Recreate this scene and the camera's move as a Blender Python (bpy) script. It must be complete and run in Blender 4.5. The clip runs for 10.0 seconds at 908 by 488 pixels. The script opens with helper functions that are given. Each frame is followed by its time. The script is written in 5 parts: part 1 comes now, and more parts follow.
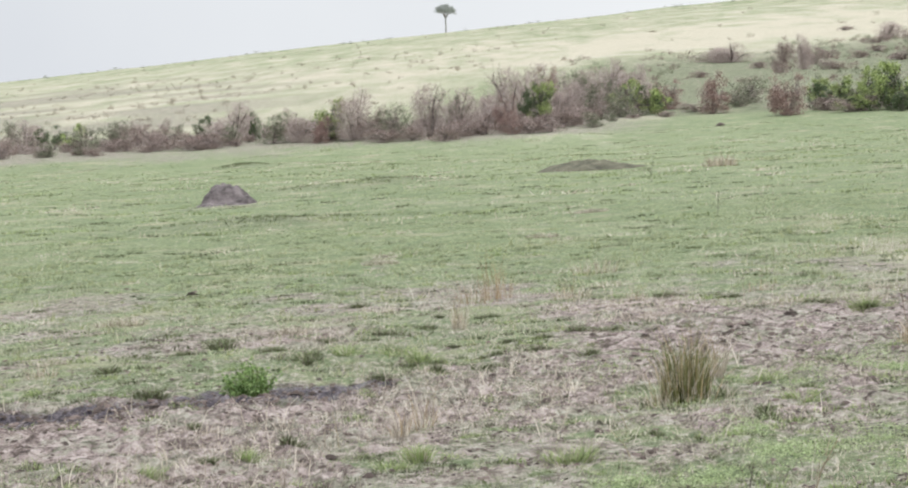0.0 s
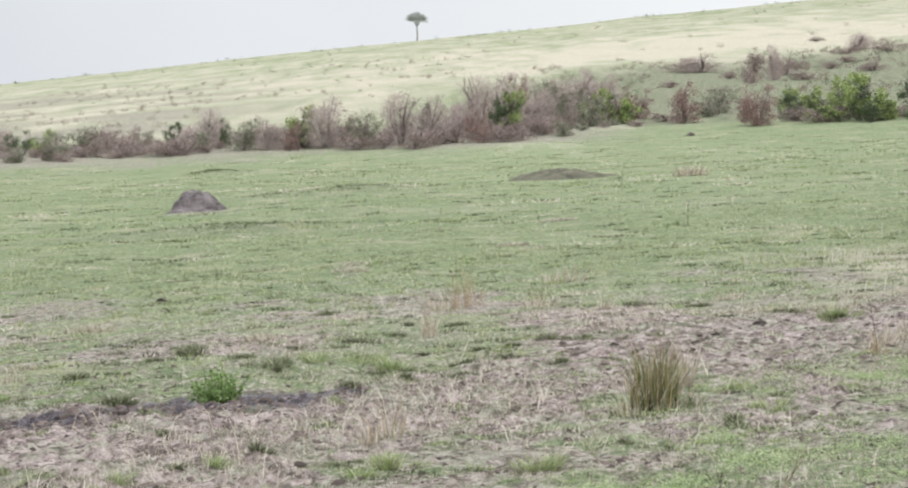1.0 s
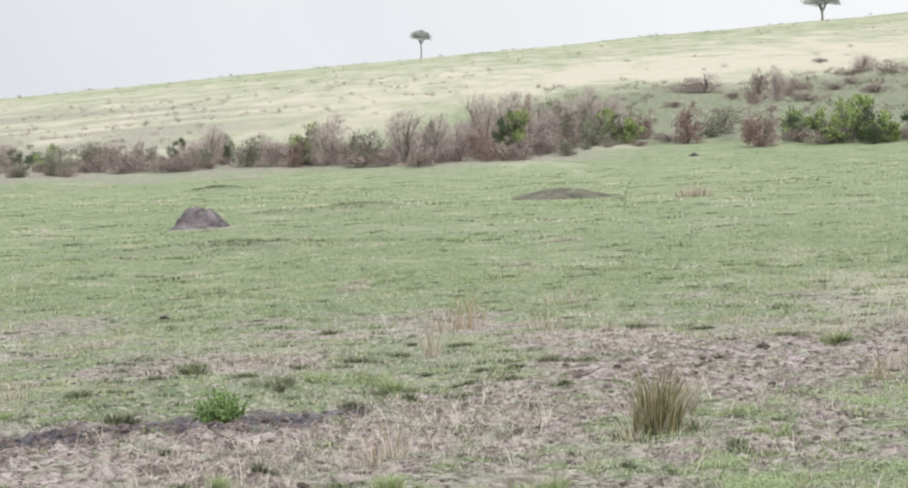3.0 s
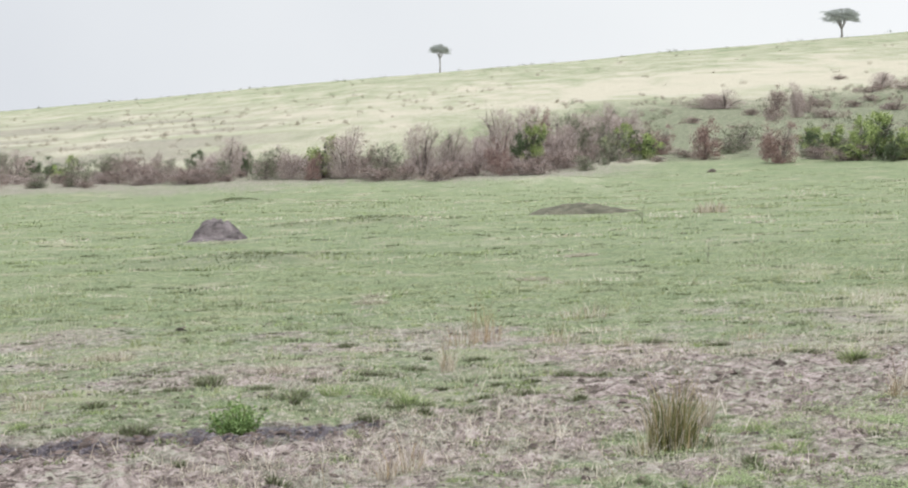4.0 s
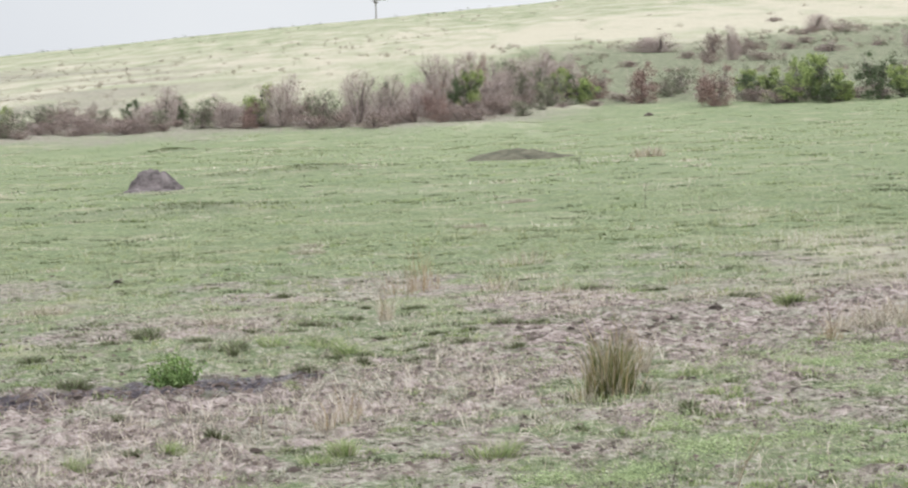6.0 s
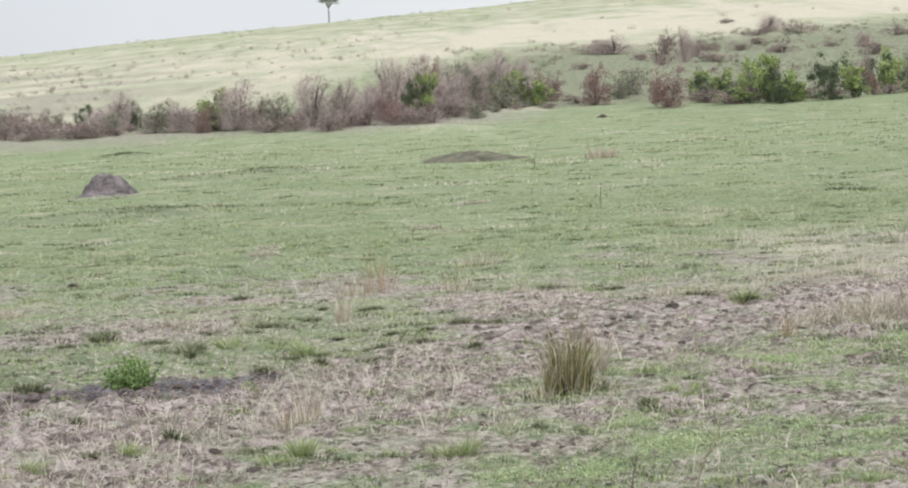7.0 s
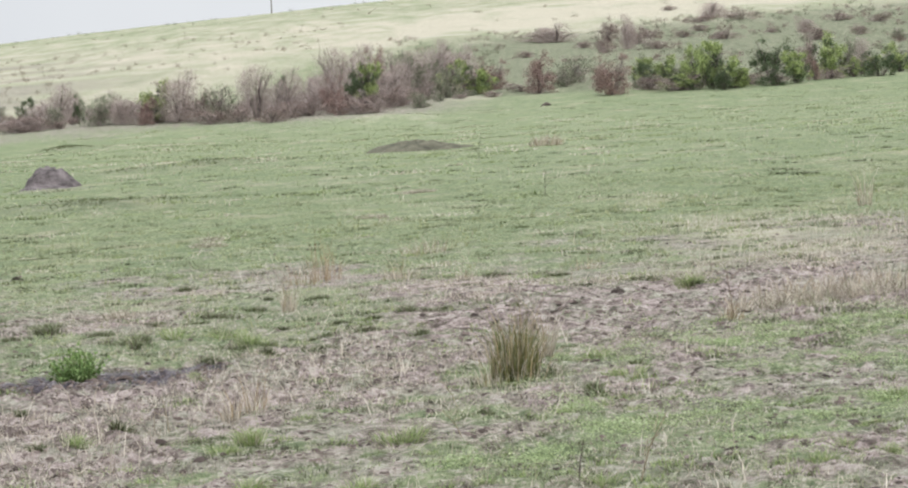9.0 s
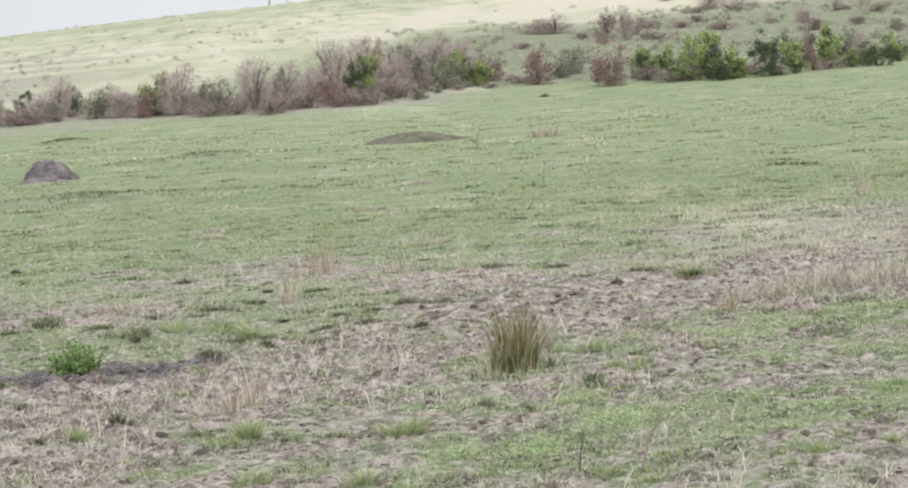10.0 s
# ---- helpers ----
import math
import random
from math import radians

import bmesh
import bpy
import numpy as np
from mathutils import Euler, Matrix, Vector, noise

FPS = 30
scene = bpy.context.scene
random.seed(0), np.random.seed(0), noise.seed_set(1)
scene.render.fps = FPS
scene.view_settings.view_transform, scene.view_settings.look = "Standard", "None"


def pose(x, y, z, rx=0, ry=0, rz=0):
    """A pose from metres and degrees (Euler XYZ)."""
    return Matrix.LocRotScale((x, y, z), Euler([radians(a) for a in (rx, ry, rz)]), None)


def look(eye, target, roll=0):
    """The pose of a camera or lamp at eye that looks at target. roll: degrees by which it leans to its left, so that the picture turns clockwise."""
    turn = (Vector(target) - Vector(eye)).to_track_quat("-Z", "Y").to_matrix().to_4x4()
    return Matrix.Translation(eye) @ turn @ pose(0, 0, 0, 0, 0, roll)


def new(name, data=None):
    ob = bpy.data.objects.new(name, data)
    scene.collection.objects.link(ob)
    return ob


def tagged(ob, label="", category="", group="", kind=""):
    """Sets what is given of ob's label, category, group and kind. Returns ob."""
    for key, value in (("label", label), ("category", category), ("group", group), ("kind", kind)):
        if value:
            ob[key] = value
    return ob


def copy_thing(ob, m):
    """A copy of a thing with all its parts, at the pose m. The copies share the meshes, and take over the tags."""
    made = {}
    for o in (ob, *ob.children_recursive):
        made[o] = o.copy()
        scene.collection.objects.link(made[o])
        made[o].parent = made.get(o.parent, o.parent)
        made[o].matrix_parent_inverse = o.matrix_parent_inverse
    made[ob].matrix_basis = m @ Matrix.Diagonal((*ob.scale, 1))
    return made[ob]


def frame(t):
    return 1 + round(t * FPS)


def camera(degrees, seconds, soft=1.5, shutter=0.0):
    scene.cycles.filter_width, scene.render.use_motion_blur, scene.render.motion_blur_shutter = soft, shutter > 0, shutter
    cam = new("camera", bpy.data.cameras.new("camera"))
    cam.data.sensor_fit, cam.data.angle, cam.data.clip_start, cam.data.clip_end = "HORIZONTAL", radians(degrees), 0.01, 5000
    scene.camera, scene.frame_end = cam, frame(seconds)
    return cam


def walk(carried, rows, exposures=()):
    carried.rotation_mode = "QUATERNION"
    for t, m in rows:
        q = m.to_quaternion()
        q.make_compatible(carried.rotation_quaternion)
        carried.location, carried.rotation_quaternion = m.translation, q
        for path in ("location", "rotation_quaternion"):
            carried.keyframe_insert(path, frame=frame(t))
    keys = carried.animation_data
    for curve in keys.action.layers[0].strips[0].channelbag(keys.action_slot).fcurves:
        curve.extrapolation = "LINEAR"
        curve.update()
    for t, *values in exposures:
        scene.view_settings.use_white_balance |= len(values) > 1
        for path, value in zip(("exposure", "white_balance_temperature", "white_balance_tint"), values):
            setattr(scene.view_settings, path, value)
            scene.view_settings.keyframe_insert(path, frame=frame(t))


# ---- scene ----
cam = camera(24.57, 10.0, soft=2.0, shutter=0.5)
walk(cam, [
    (0.0, pose(0.005, 0, 1.511, 86.352, 1.084, 0.369)),
    (0.5, pose(0.006, 0, 1.516, 86.433, 0.862, -0.033)),
    (1.0, pose(0.004, 0, 1.508, 86.565, 0.687, -0.431)),
    (1.5, pose(0.004, 0, 1.510, 86.260, 0.706, -0.751)),
    (2.0, pose(-0.004, 0, 1.524, 86.369, 0.716, -0.738)),
    (2.5, pose(-0.005, 0, 1.531, 86.549, 0.802, -0.522)),
    (2.7, pose(-0.006, 0, 1.530, 86.739, 0.543, -0.434)),
    (3.8, pose(-0.007, 0, 1.525, 87.551, -0.214, -0.058)),
    (4.0, pose(-0.002, 0, 1.528, 87.443, -0.235, 0.155)),
    (4.5, pose(-0.003, 0, 1.521, 87.050, -0.037, 0.301)),
    (5.0, pose(0.010, 0, 1.540, 86.692, 0.062, -0.008)),
    (5.5, pose(0.010, 0, 1.549, 86.410, 0.362, -0.672)),
    (6.0, pose(0.012, 0, 1.545, 85.961, 0.450, -1.567)),
    (6.2, pose(-0.003, 0, 1.543, 85.814, 0.462, -2.003)),
    (7.3, pose(-0.002, 0, 1.517, 86.080, 0.952, -3.030)),
    (7.5, pose(0.000, 0, 1.514, 86.070, 1.089, -3.165)),
    (8.0, pose(0.000, 0, 1.514, 86.046, 1.201, -3.485)),
    (8.5, pose(0.001, 0, 1.514, 86.077, 1.162, -3.930)),
    (9.0, pose(0.000, 0, 1.513, 85.720, 1.343, -4.376)),
    (9.5, pose(-0.002, 0, 1.514, 85.504, 1.444, -4.421)),
    (10.0, pose(-0.003, 0, 1.514, 85.485, 1.558, -4.428)),
], exposures=((0.0, -0.12), (2.7, -0.10), (3.8, -0.11), (5.0, -0.11), (6.2, -0.12), (7.3, -0.19), (9.0, -0.18), (10.0, -0.14)))

# ---- light ----
SUN_HEIGHT, SUN_TURN = radians(52), radians(150)
world = bpy.data.worlds.new("overcast_sky")
scene.world = world
world.use_nodes = True
wn, wl = world.node_tree.nodes, world.node_tree.links
wn.clear()
sky = wn.new("ShaderNodeTexSky")
sky.sky_type, sky.sun_disc = "NISHITA", False
sky.sun_elevation, sky.sun_rotation = SUN_HEIGHT, SUN_TURN
sky.dust_density, sky.air_density = 4.0, 1.0
clear = wn.new("ShaderNodeBackground")
clear.inputs["Strength"].default_value = 0.05
wl.new(sky.outputs["Color"], clear.inputs["Color"])
# the cloud deck: a thin overcast that is brighter overhead than along the horizon
spot = wn.new("ShaderNodeTexCoord")
split = wn.new("ShaderNodeSeparateXYZ")
wl.new(spot.outputs["Generated"], split.inputs[0])
deck = wn.new("ShaderNodeValToRGB")
deck.color_ramp.elements[0].position, deck.color_ramp.elements[0].color = 0.0, (0.82, 0.86, 0.93, 1)
deck.color_ramp.elements[1].position, deck.color_ramp.elements[1].color = 0.75, (0.94, 0.965, 1.0, 1)
wl.new(split.outputs["Z"], deck.inputs["Fac"])
thick = wn.new("ShaderNodeMapRange")
thick.inputs["From Min"].default_value, thick.inputs["From Max"].default_value = 0.08, 0.9
thick.inputs["To Min"].default_value, thick.inputs["To Max"].default_value = 1.03, 2.15
wl.new(split.outputs["Z"], thick.inputs["Value"])
# the deck thins, and so brightens and whitens, towards the east, with faint swells in it
east = wn.new("ShaderNodeMapRange")
east.inputs["From Min"].default_value, east.inputs["From Max"].default_value = -0.24, 0.26
east.inputs["To Min"].default_value, east.inputs["To Max"].default_value = 0.0, 1.0
wl.new(split.outputs["X"], east.inputs["Value"])
swell = wn.new("ShaderNodeTexNoise")
swell.inputs["Scale"].default_value, swell.inputs["Detail"].default_value = 7.0, 4.0
wl.new(spot.outputs["Generated"], swell.inputs["Vector"])
drift = wn.new("ShaderNodeMath")
drift.operation = "MULTIPLY_ADD"
drift.inputs[1].default_value = 0.5
wl.new(swell.outputs["Fac"], drift.inputs[0])
wl.new(east.outputs["Result"], drift.inputs[2])
gain = wn.new("ShaderNodeMapRange")
gain.inputs["From Min"].default_value, gain.inputs["From Max"].default_value = 0.2, 1.3
gain.inputs["To Min"].default_value, gain.inputs["To Max"].default_value = 0.95, 1.16
wl.new(drift.outputs[0], gain.inputs["Value"])
whiten = wn.new("ShaderNodeMix")
whiten.data_type = "RGBA"
whiten.inputs[7].default_value = (0.90, 0.925, 0.945, 1)
wl.new(drift.outputs[0], whiten.inputs[0])
wl.new(deck.outputs["Color"], whiten.inputs[6])
power = wn.new("ShaderNodeMath")
power.operation = "MULTIPLY"
wl.new(thick.outputs["Result"], power.inputs[0])
wl.new(gain.outputs["Result"], power.inputs[1])
cloud = wn.new("ShaderNodeBackground")
wl.new(whiten.outputs[2], cloud.inputs["Color"])
wl.new(power.outputs[0], cloud.inputs["Strength"])
both = wn.new("ShaderNodeMixShader")
both.inputs["Fac"].default_value = 0.93
wl.new(clear.outputs[0], both.inputs[1])
wl.new(cloud.outputs[0], both.inputs[2])
wout = wn.new("ShaderNodeOutputWorld")
wl.new(both.outputs[0], wout.inputs["Surface"])

sun = new("sun", bpy.data.lights.new("sun", "SUN"))
sun.data.energy, sun.data.angle, sun.data.color = 0.95, radians(14), (1.0, 0.96, 0.90)
sun.matrix_basis = look((30 * math.sin(SUN_TURN), 30 * math.cos(SUN_TURN), 30 * math.tan(SUN_HEIGHT)), (0, 0, 0))


# ---- materials ----
def material(name, rough=0.9, spec=0.2):
    m = bpy.data.materials.new(name)
    m.use_nodes = True
    b = m.node_tree.nodes["Principled BSDF"]
    b.inputs["Roughness"].default_value = rough
    b.inputs["Specular IOR Level"].default_value = spec
    return m, m.node_tree.nodes, m.node_tree.links, b


def noise_tex(n, l, scale, detail=4.0, rough=0.6, stretch=None):
    geo = n.new("ShaderNodeNewGeometry")
    t = n.new("ShaderNodeTexNoise")
    t.inputs["Scale"].default_value, t.inputs["Detail"].default_value, t.inputs["Roughness"].default_value = scale, detail, rough
    if stretch:
        mp = n.new("ShaderNodeMapping")
        mp.inputs["Scale"].default_value = stretch
        l.new(geo.outputs["Position"], mp.inputs[0])
        l.new(mp.outputs[0], t.inputs["Vector"])
    else:
        l.new(geo.outputs["Position"], t.inputs["Vector"])
    return t.outputs["Fac"]


def ramp(n, l, fac, stops):
    r = n.new("ShaderNodeValToRGB")
    e = r.color_ramp.elements
    while len(e) < len(stops):
        e.new(0.5)
    for k, (p, c) in enumerate(stops):
        e[k].position, e[k].color = p, (*c, 1)
    l.new(fac, r.inputs["Fac"])
    return r.outputs["Color"]


def mix(n, l, fac, a, b):
    m = n.new("ShaderNodeMix")
    m.data_type = "RGBA"
    for sock, v in ((m.inputs[0], fac), (m.inputs[6], a), (m.inputs[7], b)):
        if isinstance(v, (int, float)):
            sock.default_value = v
        elif isinstance(v, tuple):
            sock.default_value = (*v, 1)
        else:
            l.new(v, sock)
    return m.outputs[2]


def calc(n, l, op, a, b=0.0, clamp=False):
    m = n.new("ShaderNodeMath")
    m.operation, m.use_clamp = op, clamp
    for sock, v in ((m.inputs[0], a), (m.inputs[1], b)):
        if isinstance(v, (int, float)):
            sock.default_value = v
        else:
            l.new(v, sock)
    return m.outputs[0]


def bump(n, l, b, height, strength, distance):
    k = n.new("ShaderNodeBump")
    k.inputs["Strength"].default_value, k.inputs["Distance"].default_value = strength, distance
    l.new(height, k.inputs["Height"])
    l.new(k.outputs[0], b.inputs["Normal"])


def ground_material():
    m, n, l, b = material("turf_and_soil", 0.95, 0.12)
    cover = n.new("ShaderNodeAttribute")
    cover.attribute_name = "cover"
    ch = n.new("ShaderNodeSeparateColor")
    l.new(cover.outputs["Color"], ch.inputs[0])
    bare, wet, straw = ch.outputs[0], ch.outputs[1], ch.outputs[2]
    fine, mid, broad = noise_tex(n, l, 22, 5, 0.7), noise_tex(n, l, 2.6, 5, 0.65), noise_tex(n, l, 0.32, 4, 0.6)
    grain = noise_tex(n, l, 120, 3, 0.6)
    vast, field = noise_tex(n, l, 0.05, 5, 0.6, (1, 0.3, 1)), noise_tex(n, l, 1.7, 4, 0.65)
    turf = ramp(n, l, fine, [(0.36, (0.105, 0.13, 0.077)), (0.5, (0.222, 0.273, 0.15)), (0.64, (0.345, 0.392, 0.235))])
    tussocks = noise_tex(n, l, 5.5, 4, 0.6)
    turf = mix(n, l, ramp(n, l, tussocks, [(0.40, (0.45, 0.45, 0.45)), (0.52, (0, 0, 0))]), turf, (0.155, 0.195, 0.115))
    turf = mix(n, l, ramp(n, l, tussocks, [(0.5, (0, 0, 0)), (0.64, (0.5, 0.5, 0.5))]), turf, (0.295, 0.345, 0.195))
    turf = mix(n, l, ramp(n, l, field, [(0.5, (0, 0, 0)), (0.7, (0.3, 0.3, 0.3))]), turf, (0.38, 0.395, 0.26))
    turf = mix(n, l, ramp(n, l, vast, [(0.45, (0, 0, 0)), (0.7, (0.45, 0.45, 0.45))]), turf, (0.36, 0.40, 0.26))
    dry = noise_tex(n, l, 0.6, 6, 0.72)
    turf = mix(n, l, ramp(n, l, dry, [(0.54, (0, 0, 0)), (0.66, (0.65, 0.65, 0.65))]), turf, (0.42, 0.385, 0.285))
    turf = mix(n, l, ramp(n, l, dry, [(0.34, (0.5, 0.5, 0.5)), (0.45, (0, 0, 0))]), turf, (0.15, 0.20, 0.105))
    # dry straw, made paler so that it also carries the far hill's haze
    straw_haze_c = ramp(n, l, fine, [(0.36, (0.34, 0.31, 0.24)), (0.5, (0.50, 0.465, 0.37)), (0.64, (0.64, 0.60, 0.50))])
    lumpy = noise_tex(n, l, 11, 7, 0.78)
    soil = ramp(n, l, lumpy, [(0.36, (0.05, 0.04, 0.036)), (0.43, (0.20, 0.158, 0.153)), (0.51, (0.385, 0.32, 0.305)), (0.63, (0.66, 0.58, 0.555))])
    soil = mix(n, l, calc(n, l, "MULTIPLY", grain, 0.3), soil, (0.31, 0.26, 0.24))
    thatch = ramp(n, l, fine, [(0.38, (0.085, 0.08, 0.055)), (0.48, (0.255, 0.242, 0.187)), (0.61, (0.45, 0.43, 0.352))])
    thin = n.new("ShaderNodeMapRange")
    thin.inputs["From Min"].default_value, thin.inputs["From Max"].default_value = 0.35, 0.85
    l.new(calc(n, l, "ADD", bare, calc(n, l, "SUBTRACT", field, 0.5)), thin.inputs["Value"])
    soil = mix(n, l, thin.outputs[0], thatch, soil)
    blotch = noise_tex(n, l, 5.5, 3, 0.55)
    soil = mix(n, l, ramp(n, l, blotch, [(0.36, (0.6, 0.6, 0.6)), (0.46, (0, 0, 0))]), soil, (0.12, 0.098, 0.085))
    soil = mix(n, l, ramp(n, l, blotch, [(0.54, (0, 0, 0)), (0.68, (0.4, 0.4, 0.4))]), soil, (0.36, 0.305, 0.28))
    # a thin grey-green film of seedlings over the trodden soil
    film_c = ramp(n, l, lumpy, [(0.37, (0.085, 0.10, 0.058)), (0.5, (0.295, 0.30, 0.235)), (0.62, (0.46, 0.462, 0.375))])
    film = calc(n, l, "ADD", calc(n, l, "MULTIPLY", noise_tex(n, l, 1.9, 5, 0.68), 1.0), calc(n, l, "MULTIPLY", noise_tex(n, l, 17, 4, 0.7), 0.6))
    soil = mix(n, l, ramp(n, l, film, [(0.77, (0, 0, 0)), (0.92, (0.75, 0.75, 0.75))]), soil, film_c)
    drifts = noise_tex(n, l, 0.3, 5, 0.62, (1, 0.16, 1))
    streak = calc(n, l, "ADD", noise_tex(n, l, 0.2, 5, 0.6, (1, 0.2, 1)), 0.5)
    s_mask = calc(n, l, "MULTIPLY", calc(n, l, "SUBTRACT", calc(n, l, "ADD", calc(n, l, "MULTIPLY", straw, calc(n, l, "POWER", streak, 2.4)), calc(n, l, "MULTIPLY", calc(n, l, "ADD", mid, drifts), 0.7)), 0.82), 2.2, True)
    rank = ramp(n, l, mid, [(0.36, (0.105, 0.12, 0.078)), (0.62, (0.27, 0.285, 0.19))])
    turf = mix(n, l, calc(n, l, "MULTIPLY", calc(n, l, "MULTIPLY", cover.outputs["Alpha"], calc(n, l, "ADD", broad, 0.45)), 1.0, True), turf, rank)
    col = mix(n, l, s_mask, turf, straw_haze_c)
    b_mask = calc(n, l, "MULTIPLY", calc(n, l, "SUBTRACT", calc(n, l, "ADD", bare, calc(n, l, "MULTIPLY", calc(n, l, "ADD", mid, fine), 1.5)), 1.72), 4.5, True)
    col = mix(n, l, b_mask, col, soil)
    w_mask = calc(n, l, "MULTIPLY", calc(n, l, "SUBTRACT", calc(n, l, "ADD", wet, calc(n, l, "MULTIPLY", calc(n, l, "ADD", mid, fine), 0.9)), 1.10), 3.5, True)
    col = mix(n, l, w_mask, col, ramp(n, l, lumpy, [(0.38, (0.04, 0.035, 0.043)), (0.5, (0.105, 0.092, 0.108)), (0.62, (0.24, 0.215, 0.23))]))
    l.new(col, b.inputs["Base Color"])
    rg = n.new("ShaderNodeMapRange")
    rg.inputs["To Min"].default_value, rg.inputs["To Max"].default_value = 0.95, 0.36
    l.new(w_mask, rg.inputs["Value"])
    l.new(rg.outputs[0], b.inputs["Roughness"])
    bump(n, l, b, calc(n, l, "ADD", calc(n, l, "ADD", fine, lumpy), calc(n, l, "MULTIPLY", mid, 1.2)), 0.85, 0.025)
    return m


def leaf_material(name, dark, light, odd=None, rough=0.7, thin=0.0):
    """Blades and leaves: every island has its own tone, with a mottling over it."""
    m, n, l, b = material(name, rough, 0.25)
    geo = n.new("ShaderNodeNewGeometry")
    tone = ramp(n, l, geo.outputs["Random Per Island"], [(0.0, dark), (0.75, light), (1.0, odd or light)])
    patch = noise_tex(n, l, 3.0, 3)
    l.new(mix(n, l, calc(n, l, "MULTIPLY", patch, 0.5), tone, tuple(0.5 * (p + q) for p, q in zip(dark, light))), b.inputs["Base Color"])
    if thin:
        glow, both_sides = n.new("ShaderNodeBsdfTranslucent"), n.new("ShaderNodeMixShader")
        both_sides.inputs["Fac"].default_value = thin
        l.new(b.inputs["Base Color"].links[0].from_socket, glow.inputs["Color"])
        l.new(b.outputs[0], both_sides.inputs[1])
        l.new(glow.outputs[0], both_sides.inputs[2])
        l.new(both_sides.outputs[0], n["Material Output"].inputs["Surface"])
    return m


def earth_material(name, dark, light, scale=9.0):
    m, n, l, b = material(name, 0.95, 0.1)
    a, c = noise_tex(n, l, scale, 6, 0.7), noise_tex(n, l, scale * 7, 4, 0.7)
    col = ramp(n, l, a, [(0.3, dark), (0.7, light)])
    l.new(mix(n, l, calc(n, l, "MULTIPLY", c, 0.5), col, tuple(0.7 * v for v in dark)), b.inputs["Base Color"])
    bump(n, l, b, calc(n, l, "ADD", a, c), 0.8, 0.06)
    return m


M_GROUND = ground_material()
M_TURF = leaf_material("turf_blade", (0.20, 0.24, 0.14), (0.405, 0.455, 0.27), (0.56, 0.54, 0.385))
M_PALETURF = leaf_material("pale_turf_blade", (0.225, 0.275, 0.13), (0.365, 0.44, 0.215), (0.48, 0.50, 0.29))
M_DEAD = leaf_material("dead_blade", (0.12, 0.095, 0.082), (0.36, 0.31, 0.265), (0.50, 0.45, 0.38))
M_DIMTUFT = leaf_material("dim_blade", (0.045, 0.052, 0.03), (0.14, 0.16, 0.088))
M_LUSH = leaf_material("lush_blade", (0.17, 0.24, 0.085), (0.43, 0.53, 0.235), (0.54, 0.60, 0.33), thin=0.35)
M_HERB = leaf_material("herb_leaf", (0.07, 0.125, 0.04), (0.31, 0.45, 0.17), (0.46, 0.57, 0.28), thin=0.35)
M_STRAW = leaf_material("straw_blade", (0.38, 0.33, 0.26), (0.80, 0.735, 0.63), (0.57, 0.50, 0.405))
M_DRYRED = leaf_material("russet_blade", (0.25, 0.175, 0.105), (0.45, 0.345, 0.215), (0.50, 0.43, 0.30))
M_SEDGE = leaf_material("sedge_blade", (0.02, 0.028, 0.010), (0.235, 0.265, 0.09), (0.44, 0.38, 0.20))
M_SEDGEDRY = leaf_material("dry_sedge_blade", (0.26, 0.19, 0.10), (0.46, 0.37, 0.22), (0.60, 0.52, 0.38))
M_DARKTUFT = leaf_material("dark_blade", (0.08, 0.10, 0.05), (0.195, 0.225, 0.115))
M_MIDTUFT = leaf_material("olive_blade", (0.185, 0.212, 0.138), (0.36, 0.395, 0.255))
M_YELLOW = leaf_material("yellow_green_blade", (0.27, 0.30, 0.155), (0.42, 0.455, 0.25), (0.52, 0.51, 0.35))
M_TWIG = leaf_material("bare_twig", (0.30, 0.245, 0.23), (0.62, 0.53, 0.50))
M_RUSSET = leaf_material("russet_leaf", (0.17, 0.105, 0.095), (0.36, 0.25, 0.22))
M_BROWN = leaf_material("brown_leaf", (0.12, 0.088, 0.08), (0.33, 0.25, 0.222))
# brown scrub leaf with the haze of distance mixed into its colour
M_FARSCRUB = leaf_material("hazed_scrub_leaf", (0.21, 0.185, 0.145), (0.38, 0.335, 0.265))
M_GREEN = leaf_material("green_leaf", (0.12, 0.16, 0.055), (0.44, 0.54, 0.21), (0.60, 0.65, 0.32), thin=0.25)
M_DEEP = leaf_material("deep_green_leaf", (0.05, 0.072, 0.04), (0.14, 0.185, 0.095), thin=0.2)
M_GREYGREEN = leaf_material("grey_green_leaf", (0.12, 0.135, 0.09), (0.26, 0.28, 0.19))
# ridge tree leaf and bark, both paled in colour to give distance haze
M_ACACIA = leaf_material("hazed_acacia_leaf", (0.31, 0.335, 0.32), (0.50, 0.525, 0.505), thin=0.4)
M_BARK = earth_material("hazed_grey_bark", (0.26, 0.24, 0.235), (0.43, 0.41, 0.39), 6)
M_MOUND = earth_material("termite_earth", (0.06, 0.053, 0.053), (0.43, 0.375, 0.385), 3.6)
M_OLDMOUND = earth_material("old_mound_earth", (0.09, 0.09, 0.07), (0.31, 0.295, 0.22), 3)
M_CLOD = earth_material("dark_clod", (0.05, 0.04, 0.035), (0.13, 0.105, 0.09), 30)
M_LUMP = earth_material("dry_clod", (0.09, 0.073, 0.066), (0.30, 0.25, 0.23), 30)
